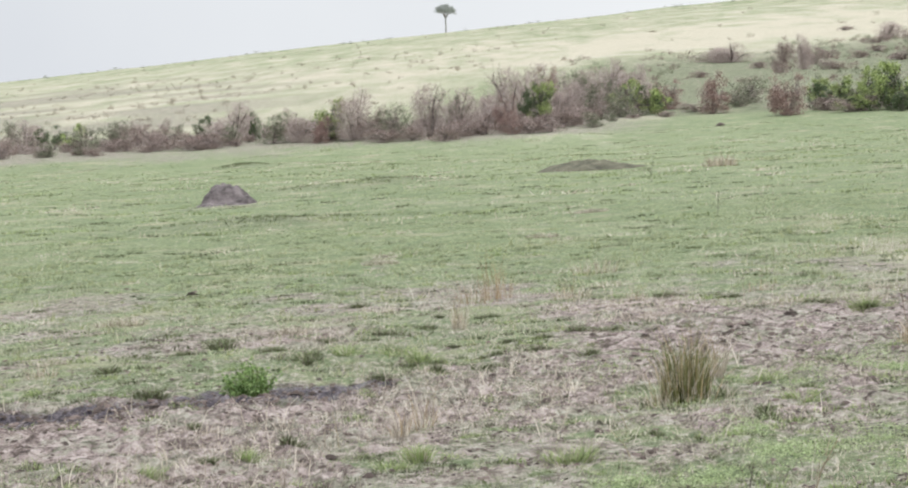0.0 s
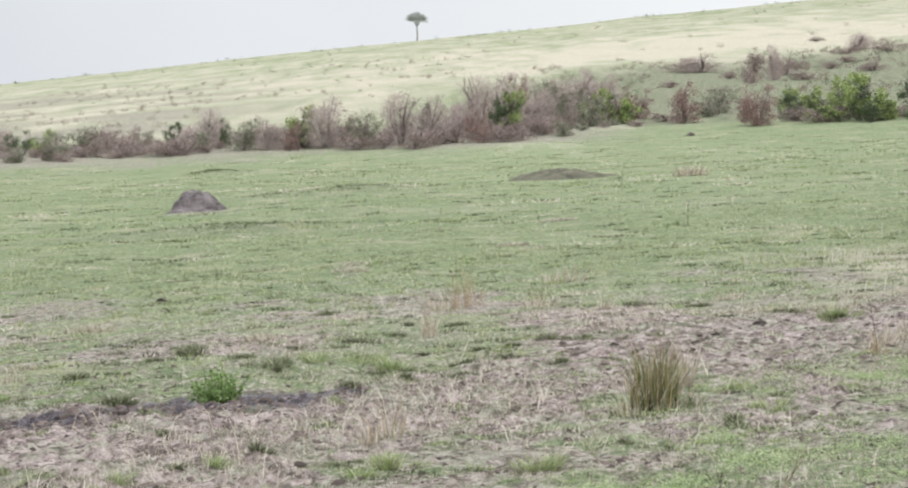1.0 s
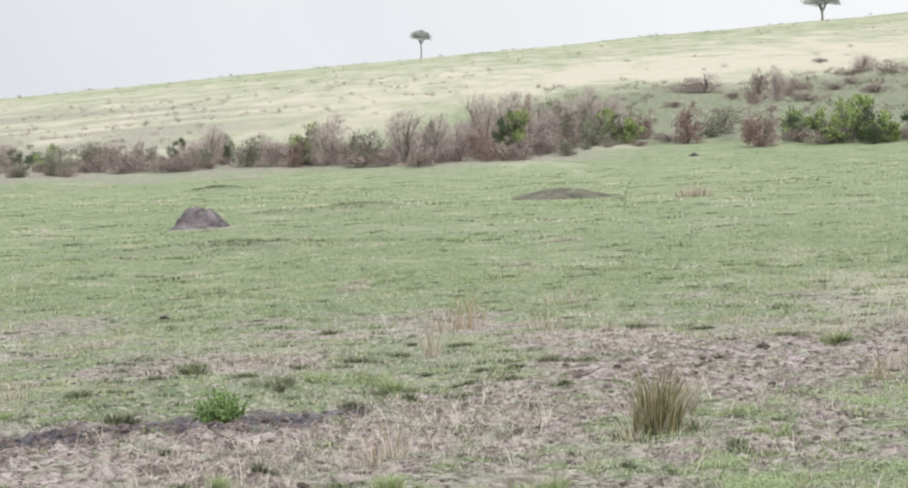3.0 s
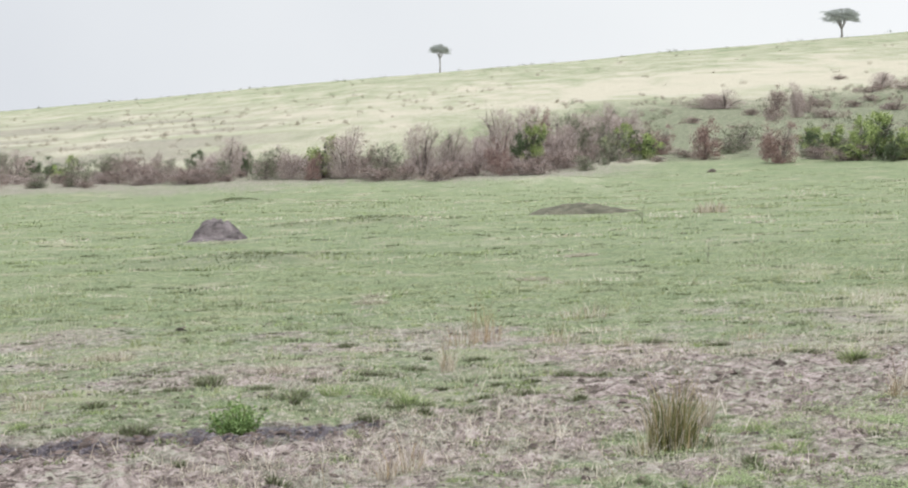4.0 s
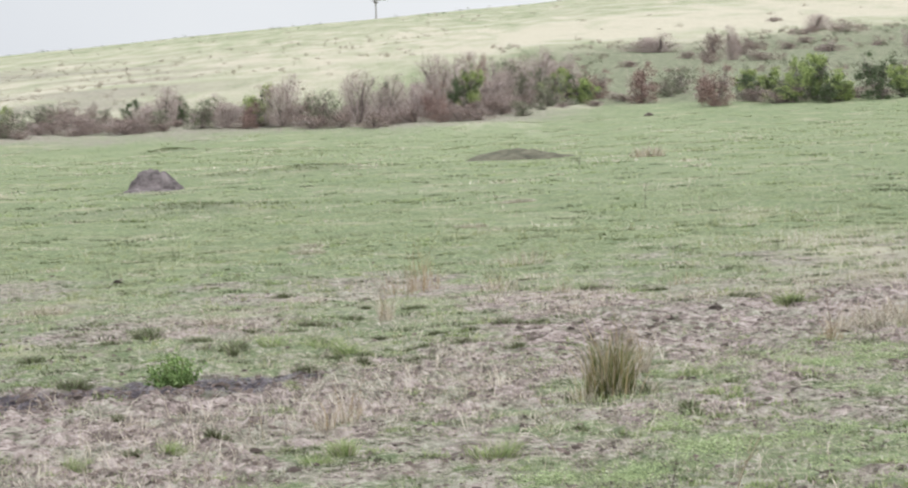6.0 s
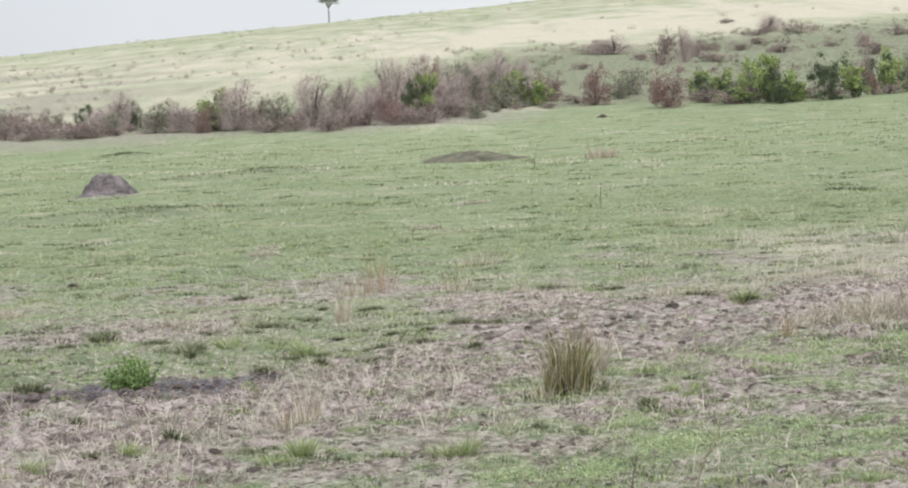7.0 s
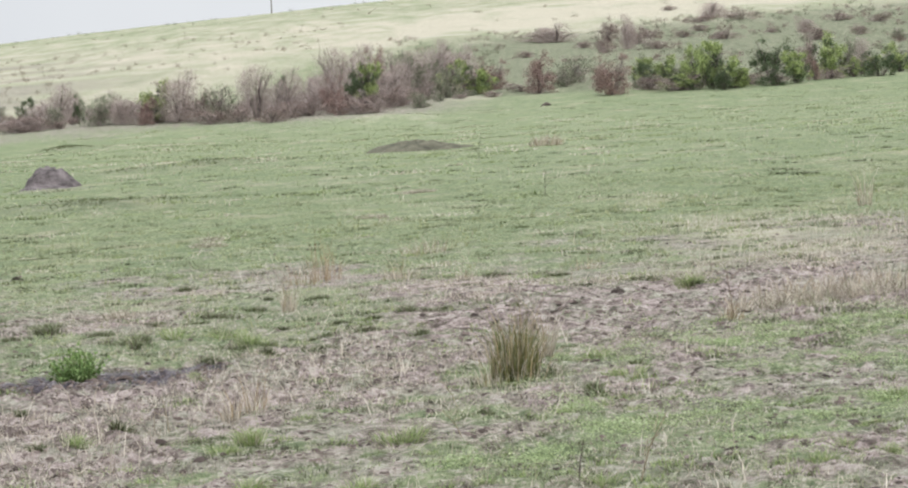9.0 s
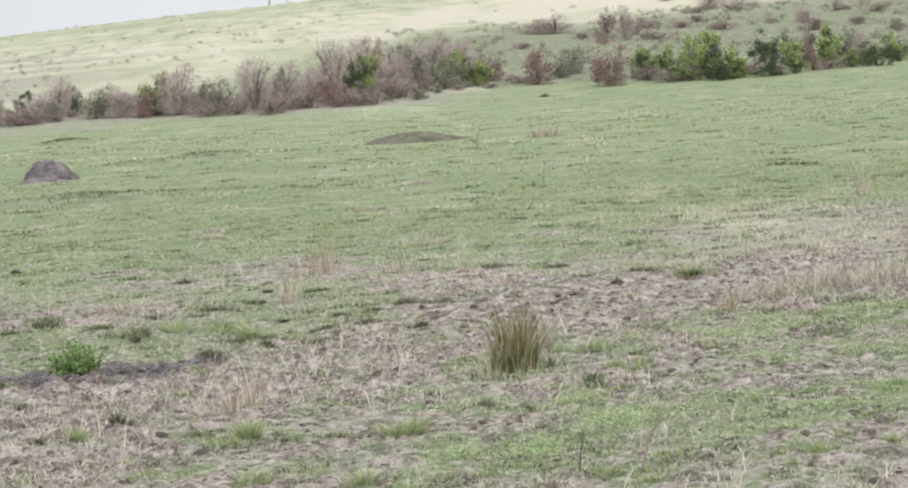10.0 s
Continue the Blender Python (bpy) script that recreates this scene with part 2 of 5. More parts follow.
M_CRUMB = leaf_material("soil_crumb", (0.10, 0.078, 0.07), (0.31, 0.26, 0.24), (0.38, 0.33, 0.31), 0.95)
M_DARKCRUMB = leaf_material("dark_crumb", (0.045, 0.036, 0.032), (0.17, 0.132, 0.118), (0.24, 0.19, 0.175), 0.95)
M_WEED = leaf_material("weed_leaf", (0.17, 0.205, 0.125), (0.45, 0.505, 0.325), (0.58, 0.59, 0.43))
M_FRESH = leaf_material("fresh_weed_leaf", (0.19, 0.25, 0.125), (0.56, 0.67, 0.37), (0.66, 0.71, 0.46), thin=0.3)
M_STEM = earth_material("dark_stem", (0.10, 0.08, 0.075), (0.20, 0.165, 0.155), 14)
M_RUST = earth_material("rust_stalk", (0.20, 0.14, 0.10), (0.36, 0.27, 0.19), 40)
M_TAN = earth_material("tan_stalk", (0.56, 0.47, 0.33), (0.72, 0.63, 0.47), 40)


# ---- shared builders ----
def smooth(a, b, v):
    s = np.clip((np.asarray(v, float) - a) / (b - a), 0, 1)
    return s * s * (3 - 2 * s)


def hash2(i, j, seed):
    h = np.sin(i * 127.1 + j * 311.7 + seed * 74.7) * 43758.5453
    return h - np.floor(h)


def lattice(x, y, scale, seed):
    """Smooth value noise, 0 to 1."""
    x, y = np.asarray(x, float) * scale, np.asarray(y, float) * scale
    i, j = np.floor(x), np.floor(y)
    p, q = x - i, y - j
    p, q = p * p * (3 - 2 * p), q * q * (3 - 2 * q)
    a = hash2(i, j, seed) * (1 - p) + hash2(i + 1, j, seed) * p
    b = hash2(i, j + 1, seed) * (1 - p) + hash2(i + 1, j + 1, seed) * p
    return a * (1 - q) + b * q


def fractal(x, y, scale, seed, octaves=3):
    out, amp, tot = 0, 1.0, 0
    for k in range(octaves):
        out, tot = out + amp * lattice(x, y, scale * 2 ** k, seed + k), tot + amp
        amp *= 0.5
    return out / tot


def mesh_from(name, verts, faces, smooth_faces=False):
    verts, faces = np.asarray(verts, np.float32), np.asarray(faces, np.int32)
    me = bpy.data.meshes.new(name)
    me.vertices.add(len(verts))
    me.vertices.foreach_set("co", verts.ravel())
    me.loops.add(faces.size)
    me.loops.foreach_set("vertex_index", faces.ravel())
    me.polygons.add(len(faces))
    me.polygons.foreach_set("loop_start", np.arange(0, faces.size, faces.shape[1], dtype=np.int32))
    if smooth_faces:
        me.polygons.foreach_set("use_smooth", np.ones(len(faces), bool))
    me.update(calc_edges=True)
    return me


def part(name, me, mat, parent=None, label=""):
    if isinstance(me, bmesh.types.BMesh):
        bm, me = me, bpy.data.meshes.new(name)
        bm.to_mesh(me)
        bm.free()
    me.materials.clear()
    me.materials.append(mat)
    ob = new(name, me)
    ob.parent = parent
    return tagged(ob, label)


def empty(name, x, y, z, label, category, group="", turn=0.0, size=1.0):
    ob = new(name)
    ob.empty_display_size = 0.2
    ob.matrix_basis = pose(x, y, z, 0, 0, turn) @ Matrix.Scale(size, 4)
    return tagged(ob, label, category, group)


class Heap:
    """Collects vertices and triangles for one mesh."""

    def __init__(self):
        self.v, self.f, self.n = [], [], 0

    def add(self, v, f):
        self.v.append(np.asarray(v, float).reshape(-1, 3))
        self.f.append(np.asarray(f, int).reshape(-1, 3) + self.n)
        self.n += len(self.v[-1])

    def mesh(self, name, smooth_faces=False):
        return mesh_from(name, np.concatenate(self.v), np.concatenate(self.f), smooth_faces)


def blades(rng, x, y, z, height, width, lean, bent=True):
    """Grass blades that stand at x, y, z: tapered and leaning strips."""
    k = len(x)
    yaw, tip = rng.uniform(0, 2 * np.pi, k), rng.uniform(0, 2 * np.pi, k)
    cx, cy = np.cos(yaw) * width / 2, np.sin(yaw) * width / 2
    lx, ly = np.cos(tip) * lean * height, np.sin(tip) * lean * height
    root = np.stack([x, y, z], 1)
    side = np.stack([cx, cy, np.zeros(k)], 1)
    top = root + np.stack([lx, ly, height], 1)
    if not bent:
        v = np.stack([root - side, root + side, top], 1).reshape(-1, 3)
        return v, np.arange(3 * k).reshape(-1, 3)
    half = root + np.stack([lx * 0.3, ly * 0.3, height * 0.58], 1)
    v = np.stack([root - side, root + side, half - side * 0.75, half + side * 0.75, top], 1).reshape(-1, 3)
    o = np.arange(k)[:, None] * 5
    f = np.concatenate([o + [0, 1, 3], o + [0, 3, 2], o + [2, 3, 4]])
    return v, f


def tube(heap, points, radii, sides=5):
    """A tapered limb along points."""
    points = [Vector(p) for p in points]
    rings = []
    for k, p in enumerate(points):
        way = (points[min(k + 1, len(points) - 1)] - points[max(k - 1, 0)]).normalized()
        a = way.orthogonal().normalized()
        b = way.cross(a)
        rings.append([p + radii[k] * (a * math.cos(2 * math.pi * s / sides) + b * math.sin(2 * math.pi * s / sides)) for s in range(sides)])
    v = [q for ring in rings for q in ring]
    f = []
    for k in range(len(points) - 1):
        for s in range(sides):
            a, b = k * sides + s, k * sides + (s + 1) % sides
            f += [(a, b, b + sides), (a, b + sides, a + sides)]
    heap.add(v, f)


def leaves(rng, centres, spread, count, size):
    """Small leaf blades scattered about each centre."""
    c = np.asarray(centres, float)
    pick = rng.integers(0, len(c), count)
    p = c[pick] + rng.normal(0, 1, (count, 3)) * np.asarray(spread)
    s = size * rng.uniform(0.6, 1.4, count)[:, None]
    a = rng.normal(0, 1, (count, 3))
    a /= np.linalg.norm(a, axis=1)[:, None]
    b = np.cross(a, rng.normal(0, 1, (count, 3)))
    b /= np.linalg.norm(b, axis=1)[:, None]
    v = np.stack([p - a * s, p + b * s * 0.45, p + a * s, p - b * s * 0.45], 1).reshape(-1, 3)
    o = np.arange(count)[:, None] * 4
    return v, np.concatenate([o + [0, 1, 2], o + [0, 2, 3]])


def lump(rng, rx, ry, rz, rough=0.25, rings=7, sides=12, power=1.0):
    """A weathered lump with a flat foot."""
    v, f = [], []
    off = rng.uniform(0, 50)
    for k in range(rings):
        a = k / (rings - 1)
        rad, z = math.cos(a * math.pi / 2) ** power, math.sin(a * math.pi / 2)
        for s in range(sides):
            t = 2 * math.pi * s / sides
            w = 1 + rough * (noise.noise(Vector((math.cos(t) * 1.6 + off, math.sin(t) * 1.6, z * 2.2))) + 0.5 * noise.noise(Vector((math.cos(t) * 5 + off, math.sin(t) * 5, z * 6))))
            v.append((rx * rad * w * math.cos(t), ry * rad * w * math.sin(t), rz * z * w - 0.03 * rz))
    for k in range(rings - 1):
        for s in range(sides):
            a, b = k * sides + s, k * sides + (s + 1) % sides
            f += [(a, b, b + sides), (a, b + sides, a + sides)]
    return v, f


# ---- the ground ----
TRACK_X = (-8.0, -2.6, -1.0, 0.2, 1.0, 1.8, 2.6, 3.6, 5.5, 9.0)
TRACK_Y = (9.6, 10.7, 10.95, 11.4, 12.7, 13.4, 13.8, 14.6, 16.0, 18.0)


def land(x, y):
    """Height of the broad land at x, y: a flat that dips towards a bushy drain, and a long hillside behind it."""
    x, y = np.asarray(x, float), np.asarray(y, float)
    r = np.hypot(x, y) + 1e-6
    ahead = smooth(0.55, 0.85, y / r)
    d = np.maximum(y, 1.0)
    u = np.clip(x / d, -0.45, 0.45)
    side = 0.04 * np.clip(x, -60, 60) * (1 - smooth(100, 135, d) * ahead)
    foot = -0.3 * smooth(40, 80, d) + 0.9 * smooth(85, 108, d)
    brow = np.maximum(1.52 + (0.0385 + 0.0925 * u) * 600, 3.0)
    start = 0.61 + 0.036 * np.clip(u * 108, -40, 40)
    s = np.clip((d - 108) / 492, 0, 1)
    rise = smooth(100, 135, d) * start + (brow - start) * s - 0.6 * smooth(100, 135, d)
    fall = -0.035 * np.clip(d - 600, 0, 1400) * smooth(600, 800, d)
    return side + ahead * (foot + rise + fall)


# across, ahead, two half-widths, height of the old worn-down mounds
HUMMOCKS = ((-3.15, 31.6, 1.5, 1.2, 0.10), (-2.2, 47.0, 1.6, 1.5, 0.12), (4.1, 93.0, 2.4, 1.6, 0.30), (8.6, 105.5, 1.8, 1.2, 0.16),
            (-9.4, 88.0, 0.9, 1.0, 0.15))


# across, ahead, two half-widths of the mats of fresh weeds
WEED_MATS = ((2.97, 11.25, 0.47, 0.67), (2.31, 11.19, 0.40, 0.30), (2.81, 10.09, 0.28, 0.31), (2.37, 10.31, 0.34, 0.24), (1.26, 8.79, 0.12, 0.29), (0.86, 8.13, 0.11, 0.12),
             (2.83, 11.61, 0.61, 0.40),
             (3.28, 11.56, 0.29, 0.45),
             (2.32, 11.26, 0.25, 0.28),
             (1.71, 10.98, 0.12, 0.27),
             (1.69, 10.45, 0.09, 0.16),
             (1.52, 8.59, 0.29, 0.22),
             (1.89, 8.27, 0.28, 0.18),
             (2.27, 8.53, 0.26, 0.22),
             (1.35, 8.89, 0.15, 0.18),
             (1.81, 8.92, 0.15, 0.12),
             (1.26, 9.35, 0.13, 0.16),
             (0.94, 8.21, 0.14, 0.18),
             (1.94, 7.64, 0.13, 0.16),
             (2.59, 8.95, 0.15, 0.21),
             (0.62, 8.14, 0.14, 0.10),
             (1.05, 10.32, 0.17, 0.20))


# across, ahead, two half-widths of the places that hooves have worn quite bare
PALE_SOIL = ((1.5, 14.6, 0.34, 0.5), (1.95, 14.0, 0.35, 0.4), (0.3, 9.0, 0.22, 0.25), (-0.75, 9.1, 0.2, 0.18), (2.25, 9.3, 0.4, 0.22), (2.3, 7.9, 0.4, 0.16), (-4.6, 39.5, 0.75, 0.9))


def rut(x, y):
    """How deep a place lies in the wet rut beside the track, 0 to 1."""
    mid = np.interp(x, (-5, -2.4, -1.8, -1.1, -0.6, -0.2), (11.0, 11.12, 11.38, 11.6, 11.72, 11.75))
    wide = np.interp(x, (-5, -2.4, -1.7, -1.45, -1.1, -0.7, -0.5, -0.3), (0.34, 0.32, 0.18, 0.22, 0.34, 0.31, 0.22, 0.05))
    wob = 0.14 * (fractal(x, y, 3.1, 5) - 0.5)
    wide = wide * (0.55 + 0.9 * fractal(x, y, 4.0, 71, 3))
    return np.exp(-((y - mid + wob) / wide) ** 2) * smooth(-0.25, -0.6, x)


def relief(x, y):
    """Hoof-trodden unevenness, strongest on the track."""
    near = 1 - smooth(35, 70, np.abs(y))
    worn = np.exp(-((y - np.interp(x, TRACK_X, TRACK_Y)) / 1.5) ** 2)
    a = 0.05 * (fractal(x, y, 0.55, 3) - 0.5) + (0.022 + 0.035 * worn) * (fractal(x, y, 3.4, 7) - 0.5)
    near = near + smooth(14, 24, y) * (1 - smooth(80, 100, y)) * 0.6 - 0.45 * smooth(22, 34, y) * (1 - smooth(35, 70, y))
    far = 0.03 * (fractal(x, y, 1.3, 13) - 0.5) * smooth(14, 26, y) * (1 - smooth(85, 100, y)) + 0.16 * (fractal(x, y, 0.16, 11) - 0.5) * smooth(14, 40, y) * (1 - smooth(300, 600, y))
    swell = 0.9 * (fractal(x, y, 0.035, 17) - 0.5) * smooth(120, 200, y)
    crumbly = (1 - smooth(14, 17, y)) * (0.35 + 0.65 * smooth(0.2, 0.6, bare_at(x, y)))
    a = a + crumbly * (0.046 * (fractal(x, y, 7.0, 81, 2) - 0.5) + 0.024 * (lattice(x, y, 19.0, 83) - 0.5))
    clods = smooth(0.52, 0.68, fractal(x, y, 9.0, 85, 2)) * (0.5 + fractal(x, y, 1.1, 86, 2)) - 0.8 * smooth(0.47, 0.33, fractal(x, y, 6.0, 87, 2))
    a = a + 0.02 * clods * (1 - smooth(12.5, 16, y)) * (0.55 + 0.45 * smooth(0.15, 0.5, bare_at(x, y)))
    bumps = 0
    for bx, by, rx, ry, tall in HUMMOCKS:
        bumps = bumps + tall * np.exp(-((x - bx) / rx) ** 2 - ((y - by) / ry) ** 2)
    return near * a + far + swell + bumps + rut(x, y) * (0.08 * fractal(x, y, 9.0, 73, 2) - 0.08)


def ground_at(x, y):
    return land(x, y) + relief(x, y)


def bare_at(x, y):
    mid = np.interp(x, TRACK_X, TRACK_Y)
    wob = 1.0 * (fractal(x, y, 0.9, 21) - 0.5)
    strip = np.exp(-np.abs((y - mid + 1.6 * wob) / 0.95) ** 3)
    left = smooth(1.2, -0.6, x - 0.25 * (y - 9))
    front = (0.29 + 0.13 * left) * (1 - smooth(10.8, 12.4, y)) + 0.62 * (smooth(0.42, 0.68, fractal(x, y, 0.9, 25)) - 0.3) * (1 - smooth(16, 22, y))
    front = front + 0.26 * smooth(-0.4, 1.0, x) * np.exp(-((y - mid - 1.5) / 1.5) ** 2) + 0.10 * (1 - smooth(15, 24, y))
    belt = 0.5 * smooth(90, 101, y + 9 * (fractal(x, y, 0.22, 33) - 0.5)) * (1 - smooth(112, 125, y)) * smooth(13, 5, x)
    slope = 0.14 * smooth(0.05, 0.11, x / np.maximum(y, 1)) * smooth(104, 118, y) * (1 - smooth(185, 215, y))
    foot = 0.46 * smooth(-0.01, -0.14, x / np.maximum(y, 1)) * smooth(118, 135, y) * (1 - smooth(260, 400, y)) * smooth(0.3, 0.6, fractal(x, y, 0.09, 65, 4))
    flats = 0.1 * smooth(0.52, 0.72, fractal(x, y, 0.28, 29, 4)) * smooth(20, 30, y) * (1 - smooth(90, 100, y))
    front = front - 0.1 * smooth(11.9, 12.6, y) * smooth(0.7, -0.4, x) * (1 - smooth(16, 20, y))
    front = front + 0.46 * (smooth(0.36, 0.64, fractal(x, y, 3.4, 26, 4)) - 0.5) * (1 - smooth(12, 14.5, y))
    for px, py, rx, ry in PALE_SOIL:
        front = front + 0.45 * np.exp(-((x - px) / rx) ** 2 - ((y - py) / ry) ** 2)
    for wx, wy, rx, ry in WEED_MATS:
        front = front - 0.28 * np.exp(-((x - wx) / rx) ** 2 - ((y - wy) / (ry + 0.05)) ** 2)
    front = front - 0.16 * (1 - smooth(8.4, 9.6, y)) * (y > 6)
    return np.clip(0.42 * strip + front + belt + slope + foot + flats, 0, 1)


def straw_at(x, y):
    # on the hillside this cover also paints the haze and sunlit paleness
    hill = smooth(150, 240, y + 110 * smooth(0.10, -0.12, x / np.maximum(y, 1))) * smooth(110, 128, y)
    bank = 0.45 * np.exp(-((x - 8.6) / 2.0) ** 2 - ((y - 105.5) / 2.0) ** 2) + 0.3 * np.exp(-((x - 4.1) / 2.6) ** 2 - ((y - 93) / 2.0) ** 2)
    rim = 0.55 * np.exp(-(((x - 3.2) / 1.5) ** 2 + ((y - 14.9) / 0.9) ** 2))
    rim = rim + 0.5 * np.exp(-(((x - 4.2) / 1.2) ** 2 + ((y - 18.0) / 3.0) ** 2))
    field = 0.12 * smooth(0.5, 0.75, fractal(x, y, 0.35, 31)) * (1 - smooth(95, 110, y))
    return np.clip(hill * (0.43 + 0.22 * np.exp(-((y - 240) / 60) ** 2) * smooth(0.0, 0.08, x / np.maximum(y, 1)) - 0.17 * smooth(260, 560, y) + 0.2 * (fractal(x, y * 0.5, 0.06, 37, 5) - 0.5) + 0.12 * (fractal(x * 0.5, y, 0.012, 39, 3) - 0.5)) + rim + field + bank, 0, 1)


def rank_at(x, y):
    """Where the grass is long, rank and grey-green: the slope behind the drain, and round the old mounds."""
    edge = 25 * (fractal(x, y, 0.06, 61, 4) - 0.5)
    side = smooth(0.02, 0.10, x / np.maximum(y, 1))
    slope = side * smooth(103, 112, y) * (1 - smooth(180, 205, y + edge))
    round_mounds = 0
    for bx, by, rx, ry, tall in HUMMOCKS[:2] + HUMMOCKS[4:]:
        round_mounds = round_mounds + np.exp(-((x - bx) / (1.3 * rx)) ** 2 - ((y - by) / (1.3 * ry)) ** 2)
    return np.clip(slope + 0.75 * round_mounds, 0, 1)


def build_ground():
    th = np.unique(np.concatenate([np.arange(-180, -24, 7.0), np.arange(-24, -14.6, 1.0), np.arange(-14.5, 18.01, 0.125), np.arange(19, 26, 1.0), np.arange(28, 180, 7.0)]))
    rad = np.concatenate([[0.0], np.geomspace(0.4, 6.3, 12)[:-1], np.geomspace(6.3, 16.5, 560)[:-1], np.geomspace(16.5, 26, 120)[:-1], np.geomspace(26, 130, 230)[:-1], np.geomspace(130, 4700, 130)])
    T, R = np.meshgrid(np.radians(th), rad)
    x, y = R * np.sin(T), R * np.cos(T)
    z = ground_at(x, y)
    n, m = x.shape
    v = np.stack([x, y, z], -1).reshape(-1, 3)
    i, j = np.meshgrid(np.arange(n - 1), np.arange(m), indexing="ij")
    k = (j + 1) % m
    f = np.stack([i * m + j, (i + 1) * m + j, (i + 1) * m + k, i * m + k], -1).reshape(-1, 4)[:, ::-1]
    v = np.concatenate([v, [[0, 0, float(ground_at(0, 0))]]])
    me = mesh_from("ground", v, f, True)
    col = np.ones((len(v), 4), np.float32)
    col[:-1, 0], col[:-1, 1], col[:-1, 2], col[:-1, 3] = (bare_at(x, y) + 0.30 * (1 - smooth(15, 23, y)) * smooth(3, 5, y)).ravel(), rut(x, y).ravel(), straw_at(x, y).ravel(), rank_at(x, y).ravel()
    me.attributes.new("cover", "FLOAT_COLOR", "POINT").data.foreach_set("color", col.ravel())
    ob = part("ground", me, M_GROUND)
    return tagged(ob, "short green and straw-coloured savanna turf with trodden brown soil", "ground", kind="structure")


build_ground()


# ---- turf, a stretch at a time ----
def turf(name, mat, seed, y0, y1, per_m2, tall, wide, lean, keep, label, bent=False):
    """Countless blades over the part of the flat that lies between two distances."""
    rng = np.random.default_rng(seed)
    count = int(per_m2 * 0.29 * (y1 * y1 - y0 * y0))
    y = np.sqrt(rng.uniform(y0 * y0, y1 * y1, count))
    x = y * rng.uniform(-0.25, 0.33, count)
    ok = rng.uniform(0, 1, count) < keep(x, y)
    x, y = x[ok], y[ok]
    h = tall * rng.uniform(0.5, 1.5, len(x)) * (0.6 + 0.8 * fractal(x, y, 1.1, seed))
    v, f = blades(rng, x, y, ground_at(x, y) - 0.004, h, wide * rng.uniform(0.7, 1.3, len(x)), lean * rng.uniform(0.2, 1, len(x)), bent)
    tagged(part(name, mesh_from(name, v, f), mat), label, "grass", kind="stuff")


def green_keep(x, y):
    spots = smooth(0.40, 0.62, fractal(x, y, 5.5, 41, 2))
    sweep = 0.5 + 0.5 * smooth(0.32, 0.6, fractal(x, y, 0.9, 45, 3))
    return np.clip(1.08 - 1.3 * bare_at(x, y), 0.03, 1) * spots * sweep * (1 - 0.9 * rut(x, y))


def even_keep(x, y):
    drift = smooth(0.3, 0.7, fractal(x, y * 0.5, 0.7, 48, 4))
    return np.clip(1 - 1.2 * bare_at(x, y), 0.03, 1) * (0.12 + 0.88 * smooth(0.38, 0.6, fractal(x, y * 0.55, 2.9, 47, 3))) * (0.45 + 0.55 * drift)


def rough_keep(x, y):
    return smooth(0.4, 0.6, fractal(x, y, 1.0, 63, 3)) * (1 - rut(x, y))


def fleck_keep(x, y):
    return (0.16 + 0.34 * smooth(0.4, 0.65, fractal(x, y, 0.8, 64, 2))) * (1 - rut(x, y)) * (1 - 0.6 * bare_at(x, y))


def film_keep(x, y):
    return np.clip(1.1 - 1.1 * bare_at(x, y), 0.05, 1) * smooth(0.45, 0.6, fractal(x, y, 3.6, 66, 4)) * (0.3 + 0.7 * smooth(0.38, 0.6, fractal(x, y, 0.8, 67, 2))) * (1 - rut(x, y))


def dry_keep(x, y):
    return (0.10 + straw_at(x, y) + 0.45 * bare_at(x, y)) * smooth(0.42, 0.7, fractal(x, y, 0.9, 43, 4)) * (1 - rut(x, y))


def tufts(name, mat, seed, y0, y1, per_m2, radius, tall, wide, count, keep, label, lean=0.9):
    """Small close tufts, each of a few dozen blades, scattered over a stretch of the flat."""
    rng = np.random.default_rng(seed)
    k = int(per_m2 * 0.29 * (y1 * y1 - y0 * y0))
    y = np.sqrt(rng.uniform(y0 * y0, y1 * y1, k))
    x = y * rng.uniform(-0.25, 0.33, k)
    ok = rng.uniform(0, 1, k) < keep(x, y)
    x, y = x[ok], y[ok]
    size = np.random.default_rng(seed + 1).uniform(0.5, 1.6, len(x))
    x, y, size = np.repeat(x, count), np.repeat(y, count), np.repeat(size, count)
    x = x + rng.normal(0, 1, len(x)) * radius * size * 1.3
    y = y + rng.normal(0, 1, len(x)) * radius * size * 0.8
    h = tall * size * rng.uniform(0.5, 1.2, len(x))
    v, f = blades(rng, x, y, ground_at(x, y) - 0.004, h, wide * rng.uniform(0.7, 1.3, len(x)), lean * rng.uniform(0.1, 1.0, len(x)), False)
    tagged(part(name, mesh_from(name, v, f), mat), label, "grass", kind="stuff")


TRODDEN_SHADE = "low mats of trodden grass, coloured dark as shaded pits and gaps"
OLIVE, STRAWY = "small olive tufts in the grazed turf", "thin upright straw-coloured tufts in the turf"
GRAZED, DRY, SPRIG = "short green grazed grass blades on the flat", "thin straw-coloured dry grass stems among the turf", "small yellow-green sprigs in the grazed turf"
turf("short_turf", M_TURF, 101, 6.6, 14, 3600, 0.016, 0.005, 0.9, green_keep, GRAZED)
turf("short_turf", M_TURF, 102, 14, 30, 1500, 0.014, 0.011, 2.6, even_keep, GRAZED)
